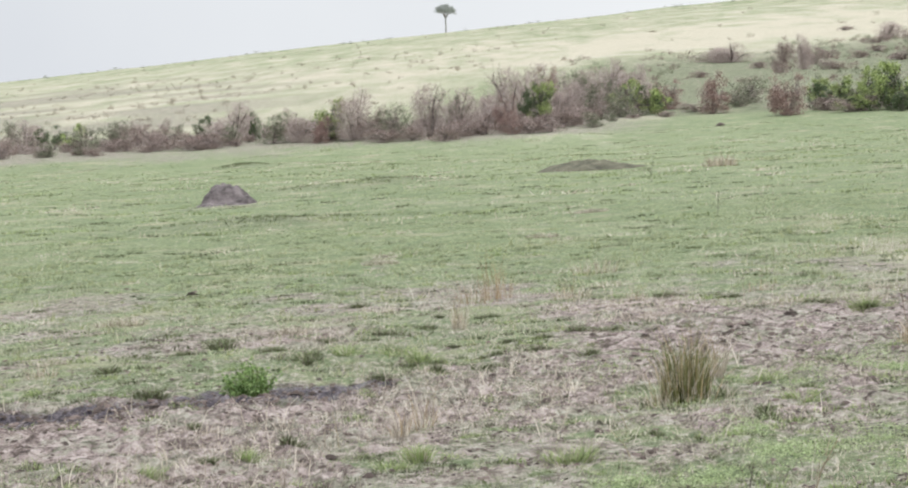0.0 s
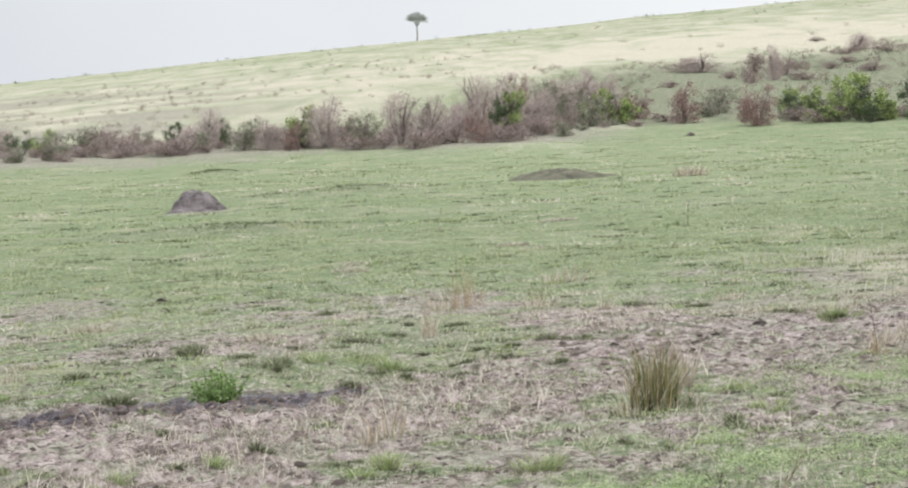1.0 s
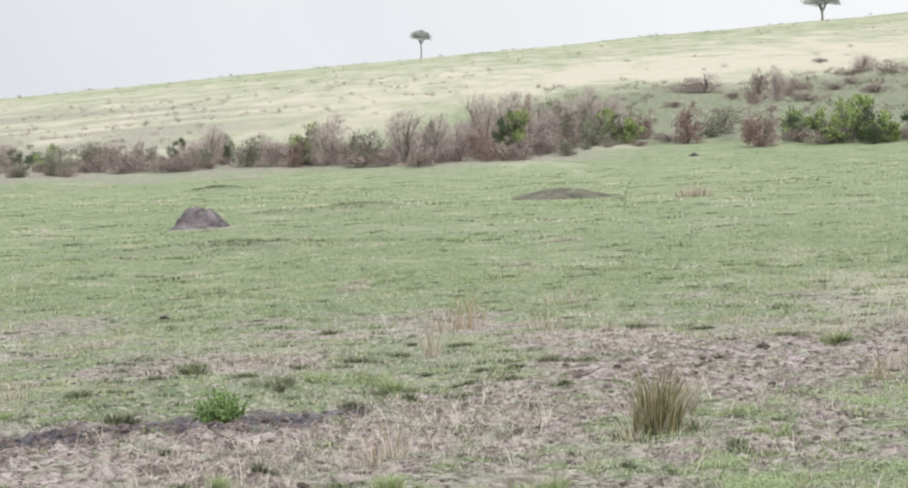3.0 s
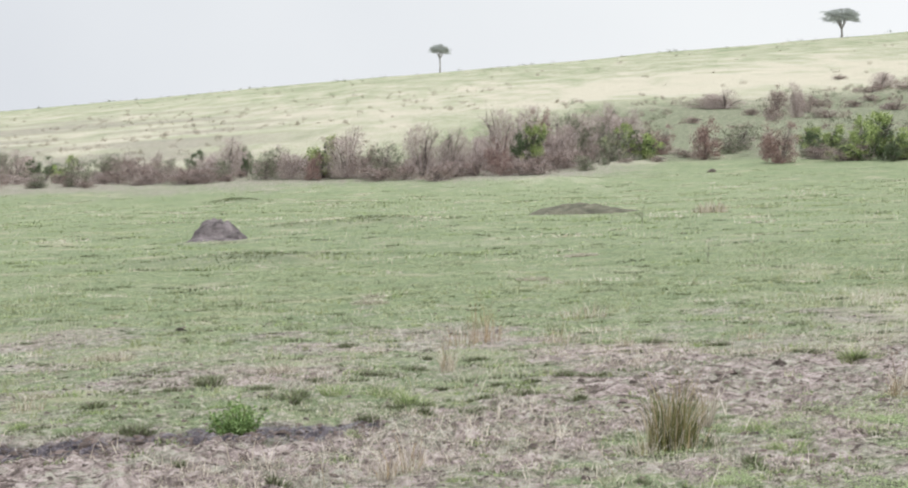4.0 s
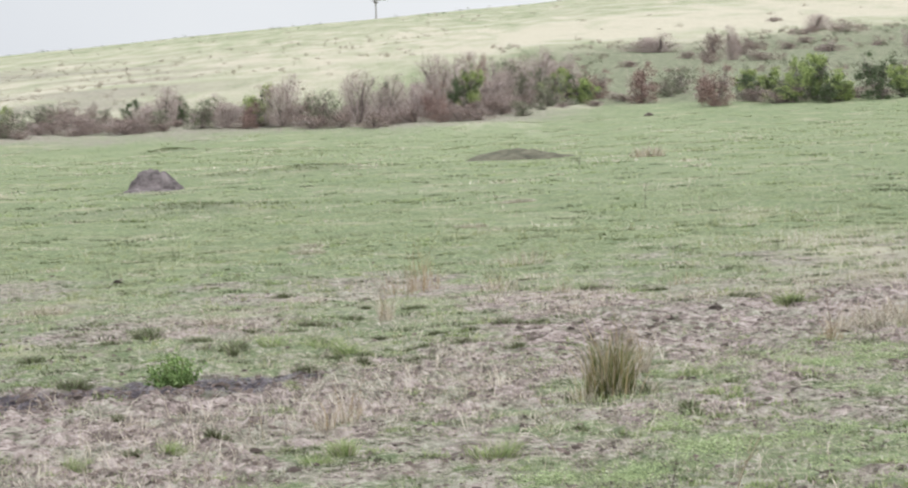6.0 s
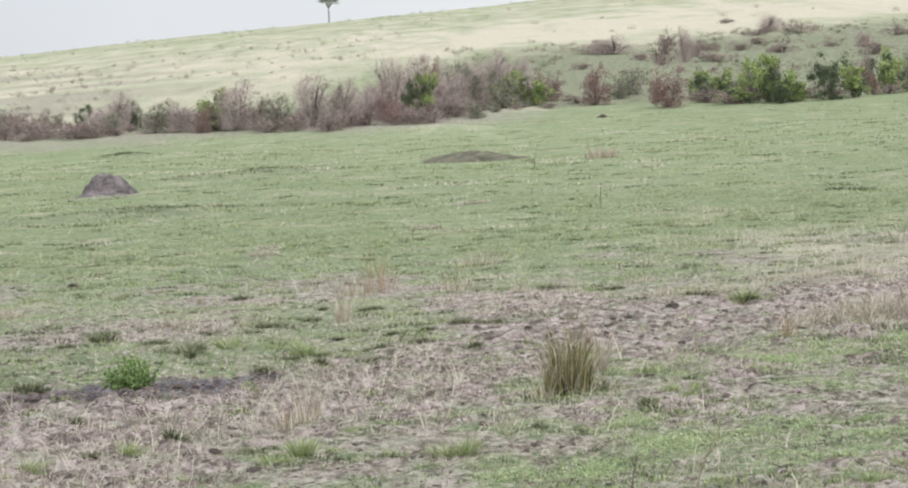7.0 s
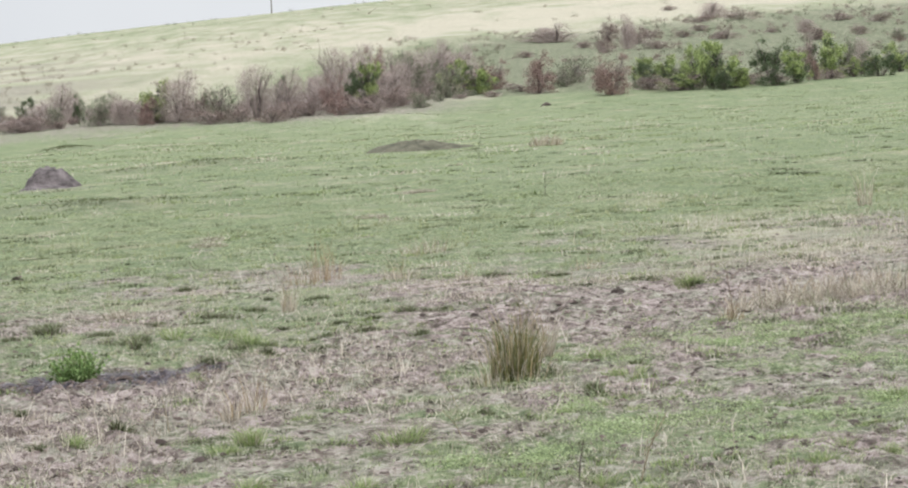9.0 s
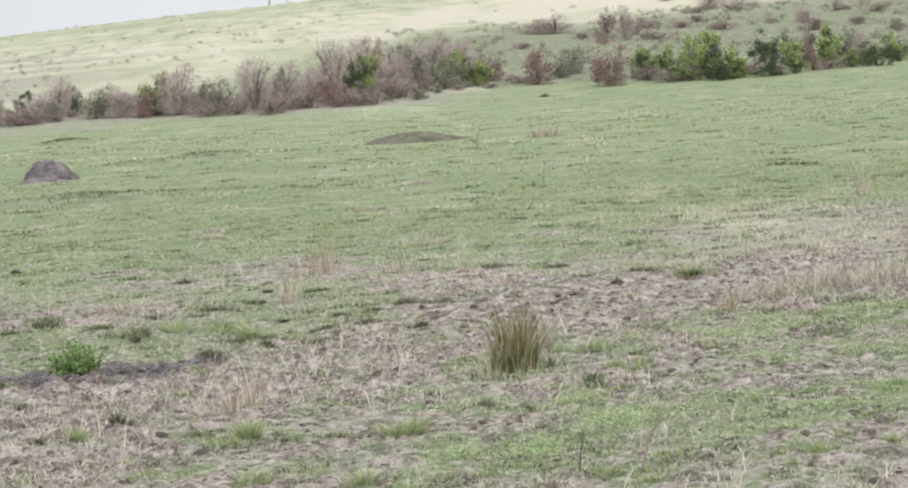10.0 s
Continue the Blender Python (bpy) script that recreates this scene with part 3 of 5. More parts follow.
turf("short_turf", M_PALETURF, 103, 30, 96, 24, 0.018, 0.05, 4.0, even_keep, GRAZED)
turf("dry_grass", M_STRAW, 104, 6.6, 17, 1700, 0.030, 0.0034, 2.4, dry_keep, DRY, True)
turf("dry_grass", M_DEAD, 108, 6.6, 15, 1500, 0.028, 0.0036, 2.4, dry_keep, "thin grey-brown dead grass stems on the soil", True)
turf("dry_grass", M_STRAW, 106, 6.6, 20, 150, 0.10, 0.0036, 1.2, dry_keep, DRY, True)
turf("dry_grass", M_STRAW, 107, 6.6, 14, 26, 0.14, 0.0042, 1.1, dry_keep, DRY, True)
turf("dry_grass", M_STRAW, 105, 17, 60, 34, 0.07, 0.010, 1.0, dry_keep, DRY)
tufts("olive_tufts", M_DARKTUFT, 111, 6.6, 13, 9, 0.024, 0.022, 0.005, 40, even_keep, OLIVE)
tufts("olive_tufts", M_MIDTUFT, 112, 13, 26, 3, 0.034, 0.045, 0.010, 36, even_keep, OLIVE)
tufts("olive_tufts", M_MIDTUFT, 113, 26, 60, 0.8, 0.06, 0.035, 0.02, 26, even_keep, OLIVE)
tufts("olive_tufts", M_TURF, 114, 60, 97, 0.22, 0.13, 0.05, 0.045, 24, even_keep, OLIVE)
tufts("olive_tufts", M_DIMTUFT, 116, 11.4, 20, 5, 0.026, 0.022, 0.008, 40, fleck_keep, OLIVE)
tufts("olive_tufts", M_DARKTUFT, 117, 20, 42, 0.9, 0.04, 0.028, 0.014, 24, fleck_keep, OLIVE)
tufts("olive_tufts", M_MIDTUFT, 151, 42, 70, 0.3, 0.09, 0.04, 0.024, 18, fleck_keep, OLIVE)
tufts("olive_tufts", M_DIMTUFT, 153, 6.6, 11.4, 12, 0.016, 0.02, 0.005, 30, even_keep, OLIVE)
# low mats whose dark blades stand for shade in hoof pits and under tufts
tufts("trodden_shade_mats", M_DARKTUFT, 161, 12, 24, 6.5, 0.036, 0.024, 0.010, 46, fleck_keep, TRODDEN_SHADE, 1.8)
tufts("trodden_shade_mats", M_DIMTUFT, 162, 24, 46, 0.9, 0.065, 0.026, 0.018, 46, fleck_keep, TRODDEN_SHADE, 2.0)
tufts("trodden_shade_mats", M_TURF, 163, 46, 97, 0.3, 0.16, 0.05, 0.04, 46, fleck_keep, TRODDEN_SHADE, 2.2)
tufts("trodden_shade_mats", M_DARKTUFT, 169, 46, 97, 0.10, 0.14, 0.035, 0.03, 50, fleck_keep, TRODDEN_SHADE, 2.2)
tufts("trodden_shade_mats", M_DIMTUFT, 164, 6.6, 12.5, 21, 0.024, 0.015, 0.006, 44, fleck_keep, TRODDEN_SHADE, 1.8)
tufts("trodden_shade_mats", M_DARKTUFT, 170, 6.6, 12.5, 8, 0.03, 0.017, 0.006, 50, fleck_keep, TRODDEN_SHADE, 1.6)
tufts("pale_mats", M_YELLOW, 165, 12, 26, 4, 0.04, 0.018, 0.009, 36, fleck_keep, "low mats of pale yellow-green grass", 2.0)
tufts("pale_mats", M_PALETURF, 166, 26, 60, 0.55, 0.15, 0.045, 0.02, 50, fleck_keep, "low mats of pale yellow-green grass", 2.0)
tufts("yellow_sprigs", M_YELLOW, 156, 12, 24, 13, 0.014, 0.055, 0.007, 9, even_keep, SPRIG, 0.6)
tufts("yellow_sprigs", M_PALETURF, 157, 24, 50, 1.2, 0.07, 0.038, 0.013, 14, even_keep, SPRIG, 0.6)
tufts("yellow_sprigs", M_PALETURF, 158, 50, 97, 0.3, 0.14, 0.045, 0.03, 12, even_keep, SPRIG, 0.7)
tufts("dry_tufts", M_STRAW, 154, 20, 50, 0.9, 0.08, 0.06, 0.009, 11, fleck_keep, STRAWY)
tufts("dry_tufts", M_STRAW, 155, 50, 97, 0.12, 0.14, 0.065, 0.022, 12, fleck_keep, STRAWY)
tufts("dead_tufts", M_DEAD, 118, 6.6, 16, 16, 0.03, 0.018, 0.005, 40, rough_keep, "low dead grey-brown grass tufts on trodden soil", 2.0)
tufts("straw_mats", M_STRAW, 119, 6.6, 14, 3.4, 0.04, 0.022, 0.004, 40, rough_keep, "flattened mats of pale dry grass", 3.5)
tufts("straw_mats", M_STRAW, 120, 14, 32, 0.5, 0.085, 0.045, 0.009, 54, fleck_keep, "flattened mats of pale dry grass", 2.6)
tufts("straw_mats", M_STRAW, 159, 32, 95, 0.15, 0.2, 0.06, 0.024, 46, fleck_keep, "flattened mats of pale dry grass", 2.4)
FRESH = "small fresh green tufts with the shade at their feet painted dark"
# each seed comes twice: low dark blades painting the shade below, then the tuft
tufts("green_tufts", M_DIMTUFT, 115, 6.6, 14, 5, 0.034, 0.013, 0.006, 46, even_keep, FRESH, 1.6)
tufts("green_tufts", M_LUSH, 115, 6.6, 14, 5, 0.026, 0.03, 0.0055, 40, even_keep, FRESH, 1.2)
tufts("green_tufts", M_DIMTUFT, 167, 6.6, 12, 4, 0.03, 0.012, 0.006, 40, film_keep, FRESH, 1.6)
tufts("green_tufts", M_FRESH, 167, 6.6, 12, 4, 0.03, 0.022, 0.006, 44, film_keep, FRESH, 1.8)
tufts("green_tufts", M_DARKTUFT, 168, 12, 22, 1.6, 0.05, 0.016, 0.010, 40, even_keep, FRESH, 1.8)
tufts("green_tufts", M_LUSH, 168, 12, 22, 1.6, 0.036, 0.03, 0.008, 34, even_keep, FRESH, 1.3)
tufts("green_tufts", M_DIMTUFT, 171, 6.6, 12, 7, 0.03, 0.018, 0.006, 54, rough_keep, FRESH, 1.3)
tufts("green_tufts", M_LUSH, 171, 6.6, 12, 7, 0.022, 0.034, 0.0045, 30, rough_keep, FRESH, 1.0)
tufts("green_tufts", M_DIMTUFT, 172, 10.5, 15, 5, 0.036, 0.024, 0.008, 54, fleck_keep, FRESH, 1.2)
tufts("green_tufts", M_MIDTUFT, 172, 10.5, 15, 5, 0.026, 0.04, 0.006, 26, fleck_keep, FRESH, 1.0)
tufts("green_tufts", M_MIDTUFT, 160, 6.6, 13, 30, 0.024, 0.02, 0.005, 34, film_keep, "low grey-green seedlings over the trodden soil", 1.4)


def rank_grass():
    """Longer dark grass on the old worn-down mounds."""
    rng = np.random.default_rng(141)
    xs, ys = [], []
    for bx, by, rx, ry, tall in HUMMOCKS:
        if by < 90:
            k = 800
            xs.append(bx + rng.normal(0, 0.62 * rx, k))
            ys.append(by + rng.normal(0, 0.55 * ry, k))
    x, y = np.concatenate(xs), np.concatenate(ys)
    ok = fractal(x, y, 2.0, 91, 2) > 0.42
    x, y = x[ok], y[ok]
    v, f = blades(rng, x, y, ground_at(x, y) - 0.004, rng.uniform(0.025, 0.08, len(x)), 0.0006 * y, rng.uniform(0.4, 2.0, len(x)), False)
    tagged(part("rank_grass", mesh_from("rank_grass", v, f), M_DARKTUFT), "longer dark olive grass on old worn mounds", "grass", kind="stuff")


rank_grass()


def creeping_weeds(seed, y0, y1, per_m2, leaf):
    """Mats of small leaves that creep over the trodden soil."""
    rng = np.random.default_rng(seed)
    k = int(per_m2 * 0.29 * (y1 * y1 - y0 * y0))
    y = np.sqrt(rng.uniform(y0 * y0, y1 * y1, k))
    x = y * rng.uniform(-0.25, 0.33, k)
    ok = (rng.uniform(0, 1, k) < smooth(0.44, 0.58, fractal(x, y, 4.5, 57, 3)) * (0.25 + 0.75 * smooth(0.4, 0.6, fractal(x, y, 1.2, 58, 3))) * (1 - 0.75 * bare_at(x, y))) & (rut(x, y) < 0.2)
    x, y = x[ok], y[ok]
    c = 34
    size = np.repeat(rng.uniform(0.4, 1.5, len(x)), c)
    x, y = np.repeat(x, c), np.repeat(y, c)
    x, y = x + rng.normal(0, 0.05, len(x)) * size, y + rng.normal(0, 0.05, len(x)) * size
    z = ground_at(x, y) + np.abs(rng.normal(0, 0.012, len(x))) * size
    v, f = leaves(rng, np.zeros((1, 3)), (0, 0, 0), len(x), leaf)
    v += np.repeat(np.stack([x, y, z], 1), 4, 0)
    tagged(part("creeping_weeds", mesh_from("creeping_weeds", v, f), M_WEED), "mats of small green weed leaves creeping over trodden soil", "weeds", kind="stuff")


def weed_mats(seed, leaf):
    """Fresh low weeds that cover the ground in irregular mats."""
    rng = np.random.default_rng(seed)
    xs, ys = [], []
    for wx, wy, rx, ry in WEED_MATS:
        k = int(4200 * (rx * ry) ** 0.8) + 160
        xs.append(wx + rng.normal(0, 0.75 * rx, k))
        ys.append(wy + rng.normal(0, 0.8 * ry, k))
    x, y = np.concatenate(xs), np.concatenate(ys)
    ok = fractal(x, y, 6.5, 93, 3) > rng.uniform(0.47, 0.58, len(x))
    x, y = x[ok], y[ok]
    c = 7
    x, y = np.repeat(x, c) + rng.normal(0, 0.014, len(x) * c), np.repeat(y, c) + rng.normal(0, 0.014, len(x) * c)
    z = ground_at(x, y) + np.abs(rng.normal(0.006, 0.014, len(x)))
    v, f = leaves(rng, np.zeros((1, 3)), (0, 0, 0), len(x), leaf)
    v[:, 2] *= 0.45
    v += np.repeat(np.stack([x, y, z], 1), 4, 0)
    tagged(part("creeping_weeds", mesh_from("creeping_weeds", v, f), M_FRESH), "dense low mats of fresh green weeds", "weeds", kind="stuff")


weed_mats(124, 0.006)
creeping_weeds(121, 6.6, 13, 30, 0.0065)
creeping_weeds(122, 13, 24, 8, 0.011)


def soil_crumbs(seed, y0, y1, per_m2, size, mat, everywhere=0.0, where=None):
    """Crumbs and clods of soil kicked up all over the worn ground."""
    rng = np.random.default_rng(seed)
    k = int(per_m2 * 0.29 * (y1 * y1 - y0 * y0))
    y = np.sqrt(rng.uniform(y0 * y0, y1 * y1, k))
    x = y * rng.uniform(-0.25, 0.33, k)
    ok = rng.uniform(0, 1, k) < (everywhere + smooth(0.1, 0.7, bare_at(x, y))) * (0.3 + 0.7 * smooth(0.4, 0.65, fractal(x, y, 2.3, 59, 3)))
    if where:
        ok &= where(x, y) > 0.25
    x, y = x[ok], y[ok]
    n = len(x)
    r = size * np.minimum(np.exp(rng.normal(0, 0.4, n)), 1.9)
    a = rng.uniform(0, 6.3, n)[:, None] + np.arange(5) * 2 * np.pi / 5
    w = rng.uniform(0.6, 1.3, (n, 5)) * r[:, None]
    foot = np.stack([x[:, None] + w * np.cos(a), y[:, None] + w * np.sin(a), np.repeat((ground_at(x, y) - 0.003)[:, None], 5, 1)], -1)
    head = foot * 0.55 + 0.45 * foot.mean(1, keepdims=True)
    head[:, :, 2] += r[:, None] * rng.uniform(0.2, 0.6, (n, 5))
    v = np.concatenate([foot, head], 1).reshape(-1, 3)
    o = np.arange(n)[:, None] * 10
    f = [o + [8, 9, 5], o + [8, 5, 6], o + [8, 6, 7]]
    for q in range(5):
        p = (q + 1) % 5
        f += [o + [q, p, 5 + p], o + [q, 5 + p, 5 + q]]
    tagged(part("soil_crumbs", mesh_from("soil_crumbs", v, np.concatenate(f)), mat), "loose brown soil crumbs and clods, the dark ones partly painted clod shadows", "soil", kind="stuff")


soil_crumbs(131, 6.6, 13, 430, 0.009, M_CRUMB)
soil_crumbs(136, 6.6, 13, 200, 0.011, M_CRUMB)
# dark crumbs among the clods, also colouring in the shadows that clods cast
soil_crumbs(132, 6.6, 12, 420, 0.0095, M_DARKCRUMB, 0.3)
soil_crumbs(139, 6.6, 15, 34, 0.014, M_DARKCRUMB, 0.3)
soil_crumbs(140, 6.6, 13.5, 62, 0.018, M_DARKCRUMB, 0.35)
soil_crumbs(134, 12, 20, 90, 0.014, M_DARKCRUMB, 0.2)
soil_crumbs(135, 10.5, 12.2, 1500, 0.012, M_DARKCRUMB, 0.4, rut)
soil_crumbs(138, 10.5, 12.2, 260, 0.02, M_DARKCRUMB, 0.4, rut)
soil_crumbs(137, 10.5, 12.2, 500, 0.012, M_CRUMB, 0.4, rut)
soil_crumbs(133, 13, 22, 110, 0.011, M_CRUMB)


# ---- clumps on the flat ----
MIXED = {m.name: words for m, words in ((M_STRAW, "pale dry stems"), (M_SEDGEDRY, "rust-brown dry stems"), (M_DEAD, "dead grey-brown blades"), (M_MIDTUFT, "olive-green blades"), (M_DARKTUFT, "dark olive blades"),
                                       (M_YELLOW, "yellow-green blades"), (M_DRYRED, "russet dry stems"))}


def clump(name, x, y, radius, tall, count, mat, label, category, group="", seed=0, wide=0.006, lean=0.6, second=None, third=None, arch=0.0):
    """A clump of blades. arch: how far the blades spring from the middle and bow over the rim."""
    rng = np.random.default_rng(seed + int(1000 * abs(x)) + int(100 * y))
    ob = empty(name, x, y, float(ground_at(x, y)) - 0.005, label, category, group)
    for k, (mt, share) in enumerate((m, q) for m, q in ((mat, 1.0), (second, 0.35), (third, 0.22)) if m):
        c = int(count * share)
        r, a = radius * (1 - 0.45 * arch) * np.sqrt(rng.uniform(0, 1, c)), rng.uniform(0, 2 * np.pi, c)
        if arch:
            # several small shoots, not one round head
            own = rng.integers(0, 7, c)
            sx, sy = np.random.default_rng(seed + int(977 * abs(x))).normal(0, 0.4 * arch * radius, (2, 7))
            ux, uy = sx[own] + rng.normal(0, 0.22 * radius, c), sy[own] * 0.8 + rng.normal(0, 0.2 * radius, c)
            r, a = np.hypot(ux, uy), np.arctan2(uy, ux)
        px, py = r * np.cos(a), r * np.sin(a)
        h = tall * (1 - 0.45 * np.minimum(r / radius, 1) ** 2) * rng.uniform(0.25, 1.12, c) * (1.1 if k else 1) * (0.5 if mt is M_DARKTUFT and k else 1)
        yaw = rng.uniform(0, 2 * np.pi, c)
        v, f = blades(rng, px, py, np.zeros(c) + ground_at(x + px, y + py) - ground_at(x, y), h, wide * rng.uniform(0.6, 1.3, c), lean * rng.uniform(0.1, 1, c))
        # the outer blades lean away from the middle
        v = v.reshape(c, 5, 3)
        if arch:
            bow = arch * h * rng.uniform(0, 1.3, c)
            for s, q in ((2, 0.35), (3, 0.35), (4, 1.0)):
                v[:, s, 0] += q * bow * np.cos(a)
                v[:, s, 1] += q * bow * np.sin(a)
            v[:, 4, 2] -= 0.35 * bow * rng.uniform(0, 1, c)
        for s, q in ((2, 0.2), (3, 0.2), (4, 0.55)):
            v[:, s, 0] += q * lean * h * px / radius
            v[:, s, 1] += q * lean * h * py / radius
        tagged(part("blade_tuft" if k == 0 else "mixed_tuft", mesh_from(name, v.reshape(-1, 3), f), mt, ob, "" if k == 0 else MIXED[mt.name]), kind="stuff")
    return ob


clump("sedge_tussock", 1.06, 10.3, 0.114, 0.44, 400, M_SEDGE, "tall olive and rust sedge tussock beside the trodden track", "tussock", wide=0.0046, lean=0.42, second=M_SEDGEDRY, third=M_STRAW)
clump("sedge_sprig", 0.93, 10.2, 0.06, 0.26, 34, M_STRAW, "thin pale dry sprig beside the sedge tussock", "grass clump", wide=0.004, lean=0.9, second=M_SEDGEDRY)
clump("sedge_sprig", 1.1, 10.22, 0.11, 0.3, 20, M_STRAW, "pale dry stems through the front of the sedge tussock", "grass clump", wide=0.0042, lean=0.7, second=M_SEDGEDRY)
clump("sedge_sprig", 1.24, 10.32, 0.07, 0.11, 90, M_DARKTUFT, "low olive sprig beside the sedge tussock", "grass clump", wide=0.006, lean=1.0, second=M_STRAW)
clump("sedge_sprig", 0.88, 10.28, 0.06, 0.10, 70, M_DARKTUFT, "low olive sprig beside the sedge tussock", "grass clump", wide=0.006, lean=1.0, second=M_STRAW)
clump("russet_grass", 0.16, 16.5, 0.10, 0.60, 34, M_DRYRED, "tall thin russet dry grass standing in short turf", "grass clump", wide=0.0042, lean=0.32)
clump("russet_grass", 0.27, 16.6, 0.08, 0.46, 20, M_DRYRED, "tall thin russet dry grass standing in short turf", "grass clump", wide=0.0042, lean=0.5)
clump("russet_grass", 0.0, 16.4, 0.14, 0.26, 34, M_DRYRED, "short wispy russet dry grass standing in turf", "grass clump", wide=0.0042, lean=0.6, second=M_STRAW)


def leafy_weed(x, y, radius, tall, stems, label):
    """A bushy herb: many thin stems, each with narrow leaves up its length."""
    rng = np.random.default_rng(int(1000 * abs(x)))
    ob = empty("leafy_weed", x, y, float(ground_at(x, y)) - 0.005, label, "weed")
    stem, leaf = Heap(), Heap()
    for k in range(stems):
        a, out = rng.uniform(0, 6.283), radius * math.sqrt(rng.uniform(0, 1))
        h = tall * (1 - 0.4 * (out / radius) ** 2) * rng.uniform(0.3, 1.25)
        end = np.array([math.cos(a) * out, math.sin(a) * out, h])
        tube(stem, [end * [0.35, 0.35, 0], end * [0.7, 0.7, 0.5], end], (0.002, 0.0016, 0.001), 3)
        at = rng.uniform(0.15, 1, 15)
        p = end * np.stack([0.35 + 0.65 * at, 0.35 + 0.65 * at, at], 1)
        v, f = leaves(rng, p, (0.014, 0.014, 0.012), 26, 0.0135)
        v[:, 2] = np.maximum(v[:, 2], 0.004)
        leaf.add(v, f)
    part("stalk", stem.mesh("stalk"), M_SEDGE, ob)
    tagged(part("foliage", leaf.mesh("foliage"), M_HERB, ob), kind="stuff")


leafy_weed(-1.25, 11.72, 0.175, 0.205, 56, "bright green bushy weed at the wet rut's edge")


def dry_stalk(x, y, tall, spread, forks, thick, mat, label):
    """A thin dead stalk that forks a few times."""
    rng = np.random.default_rng(int(100 * y))
    ob = empty("dry_stalk", x, y, float(ground_at(x, y)) - 0.01, label, "stalk")
    main = Heap()
    bend = [(0, 0, 0), (spread * 0.35, 0.01, tall * 0.5), (spread, 0.0, tall)]
    tube(main, bend, (thick, thick * 0.8, thick * 0.4), 5)
    stem = part("stem", main.mesh("stem"), mat, ob)
    for k in range(forks):
        s = rng.uniform(0.3, 0.9)
        base = np.array([spread * s * s, 0.005, tall * s])
        twig = Heap()
        tip = base + [rng.normal(0, 0.25) * tall, rng.normal(0, 0.1) * tall, rng.uniform(0.12, 0.3) * tall]
        tube(twig, [base, 0.5 * (base + tip) + [0, 0, -0.02 * tall], tip], (thick * 0.6, thick * 0.45, thick * 0.25), 4)
        part("twig", twig.mesh("twig"), mat, stem)
    return ob


dry_stalk(1.22, 7.46, 0.26, 0.10, 3, 0.0045, M_TAN, "leaning tan dead stalk with short forks")
dry_stalk(1.0, 7.5, 0.17, 0.02, 2, 0.003, M_STEM, "thin dark dead stalk in trodden grass")
dry_stalk(0.67, 8.7, 0.13, -0.09, 1, 0.0026, M_TAN, "leaning pale dead stem in trodden grass")
dry_stalk(0.72, 9.6, 0.14, -0.08, 1, 0.0026, M_TAN, "leaning pale dead stem in trodden grass")
dry_stalk(-0.62, 9.62, 0.2, -0.03, 2, 0.0026, M_TAN, "thin pale dead stem beside a green tuft")
dry_stalk(2.56, 12.12, 0.30, -0.05, 7, 0.0035, M_RUST, "thin rusty dead stalk beside dry grass")
clump("russet_grass", 2.54, 12.1, 0.07, 0.15, 46, M_DRYRED, "short russet dry grass round a dead stalk", "grass clump", wide=0.004, lean=0.9, second=M_STRAW)
dry_stalk(3.15, 26.4, 0.33, 0.02, 4, 0.004, M_STEM, "thin dark dead stalk standing in turf")
dry_stalk(3.38, 38.6, 0.55, 0.05, 4, 0.004, M_STEM, "tall thin dark dead stalk in turf")


def green_tufts_at(*places):
    """Places: across, ahead, height, radius."""
    for x, y, tall, radius in places:
        clump("green_tuft", x, y, 1.35 * radius, 1.05 * tall, int(150 + 26000 * radius * radius), M_LUSH, "bright green grass tuft on trodden soil", "grass clump", wide=0.0029 * max(1, y / 18), lean=0.9, second=M_MIDTUFT, third=M_STRAW, arch=1.1)


green_tufts_at(
    (1.25, 7.29, 0.034, 0.051), (1.09, 7.48, 0.052, 0.052), (1.93, 7.58, 0.059, 0.063), (0.67, 7.68, 0.043, 0.036),
    (2.21, 7.7, 0.039, 0.054), (0.2, 7.72, 0.06, 0.06), (-0.22, 7.91, 0.068, 0.051), (2.13, 8.0, 0.033, 0.044),
    (1.93, 8.1, 0.032, 0.052), (2.34, 8.3, 0.037, 0.069), (-0.35, 8.75, 0.053, 0.049), (0.42, 8.77, 0.088, 0.085))
green_tufts_at(
    (2.63, 8.97, 0.042, 0.062), (-1.43, 9.06, 0.058, 0.063), (1.46, 9.1, 0.035, 0.051), (-1.01, 9.23, 0.077, 0.046),
    (1.62, 10.16, 0.073, 0.085), (1.6, 10.9, 0.067, 0.091), (-0.57, 11.36, 0.038, 0.047), (-2.54, 12.14, 0.047, 0.061),
    (-0.3, 12.58, 0.094, 0.08), (-0.45, 13.05, 0.083, 0.091), (-0.79, 13.16, 0.11, 0.066), (2.73, 14.27, 0.119, 0.099))


def stemmy_tufts_at(*places):
    """Places: across, ahead, height, radius."""
    for x, y, tall, radius in places:
        clump("green_tuft", x, y, 1.15 * radius, 0.85 * tall, int(170 + 30000 * radius * radius), M_LUSH, "green grass tuft with long pale dry stems", "grass clump", wide=0.0036 * max(1, y / 18), lean=0.6, second=M_STRAW, third=M_DARKTUFT, arch=0.9)


stemmy_tufts_at(
    (-0.23, 8.93, 0.119, 0.074))


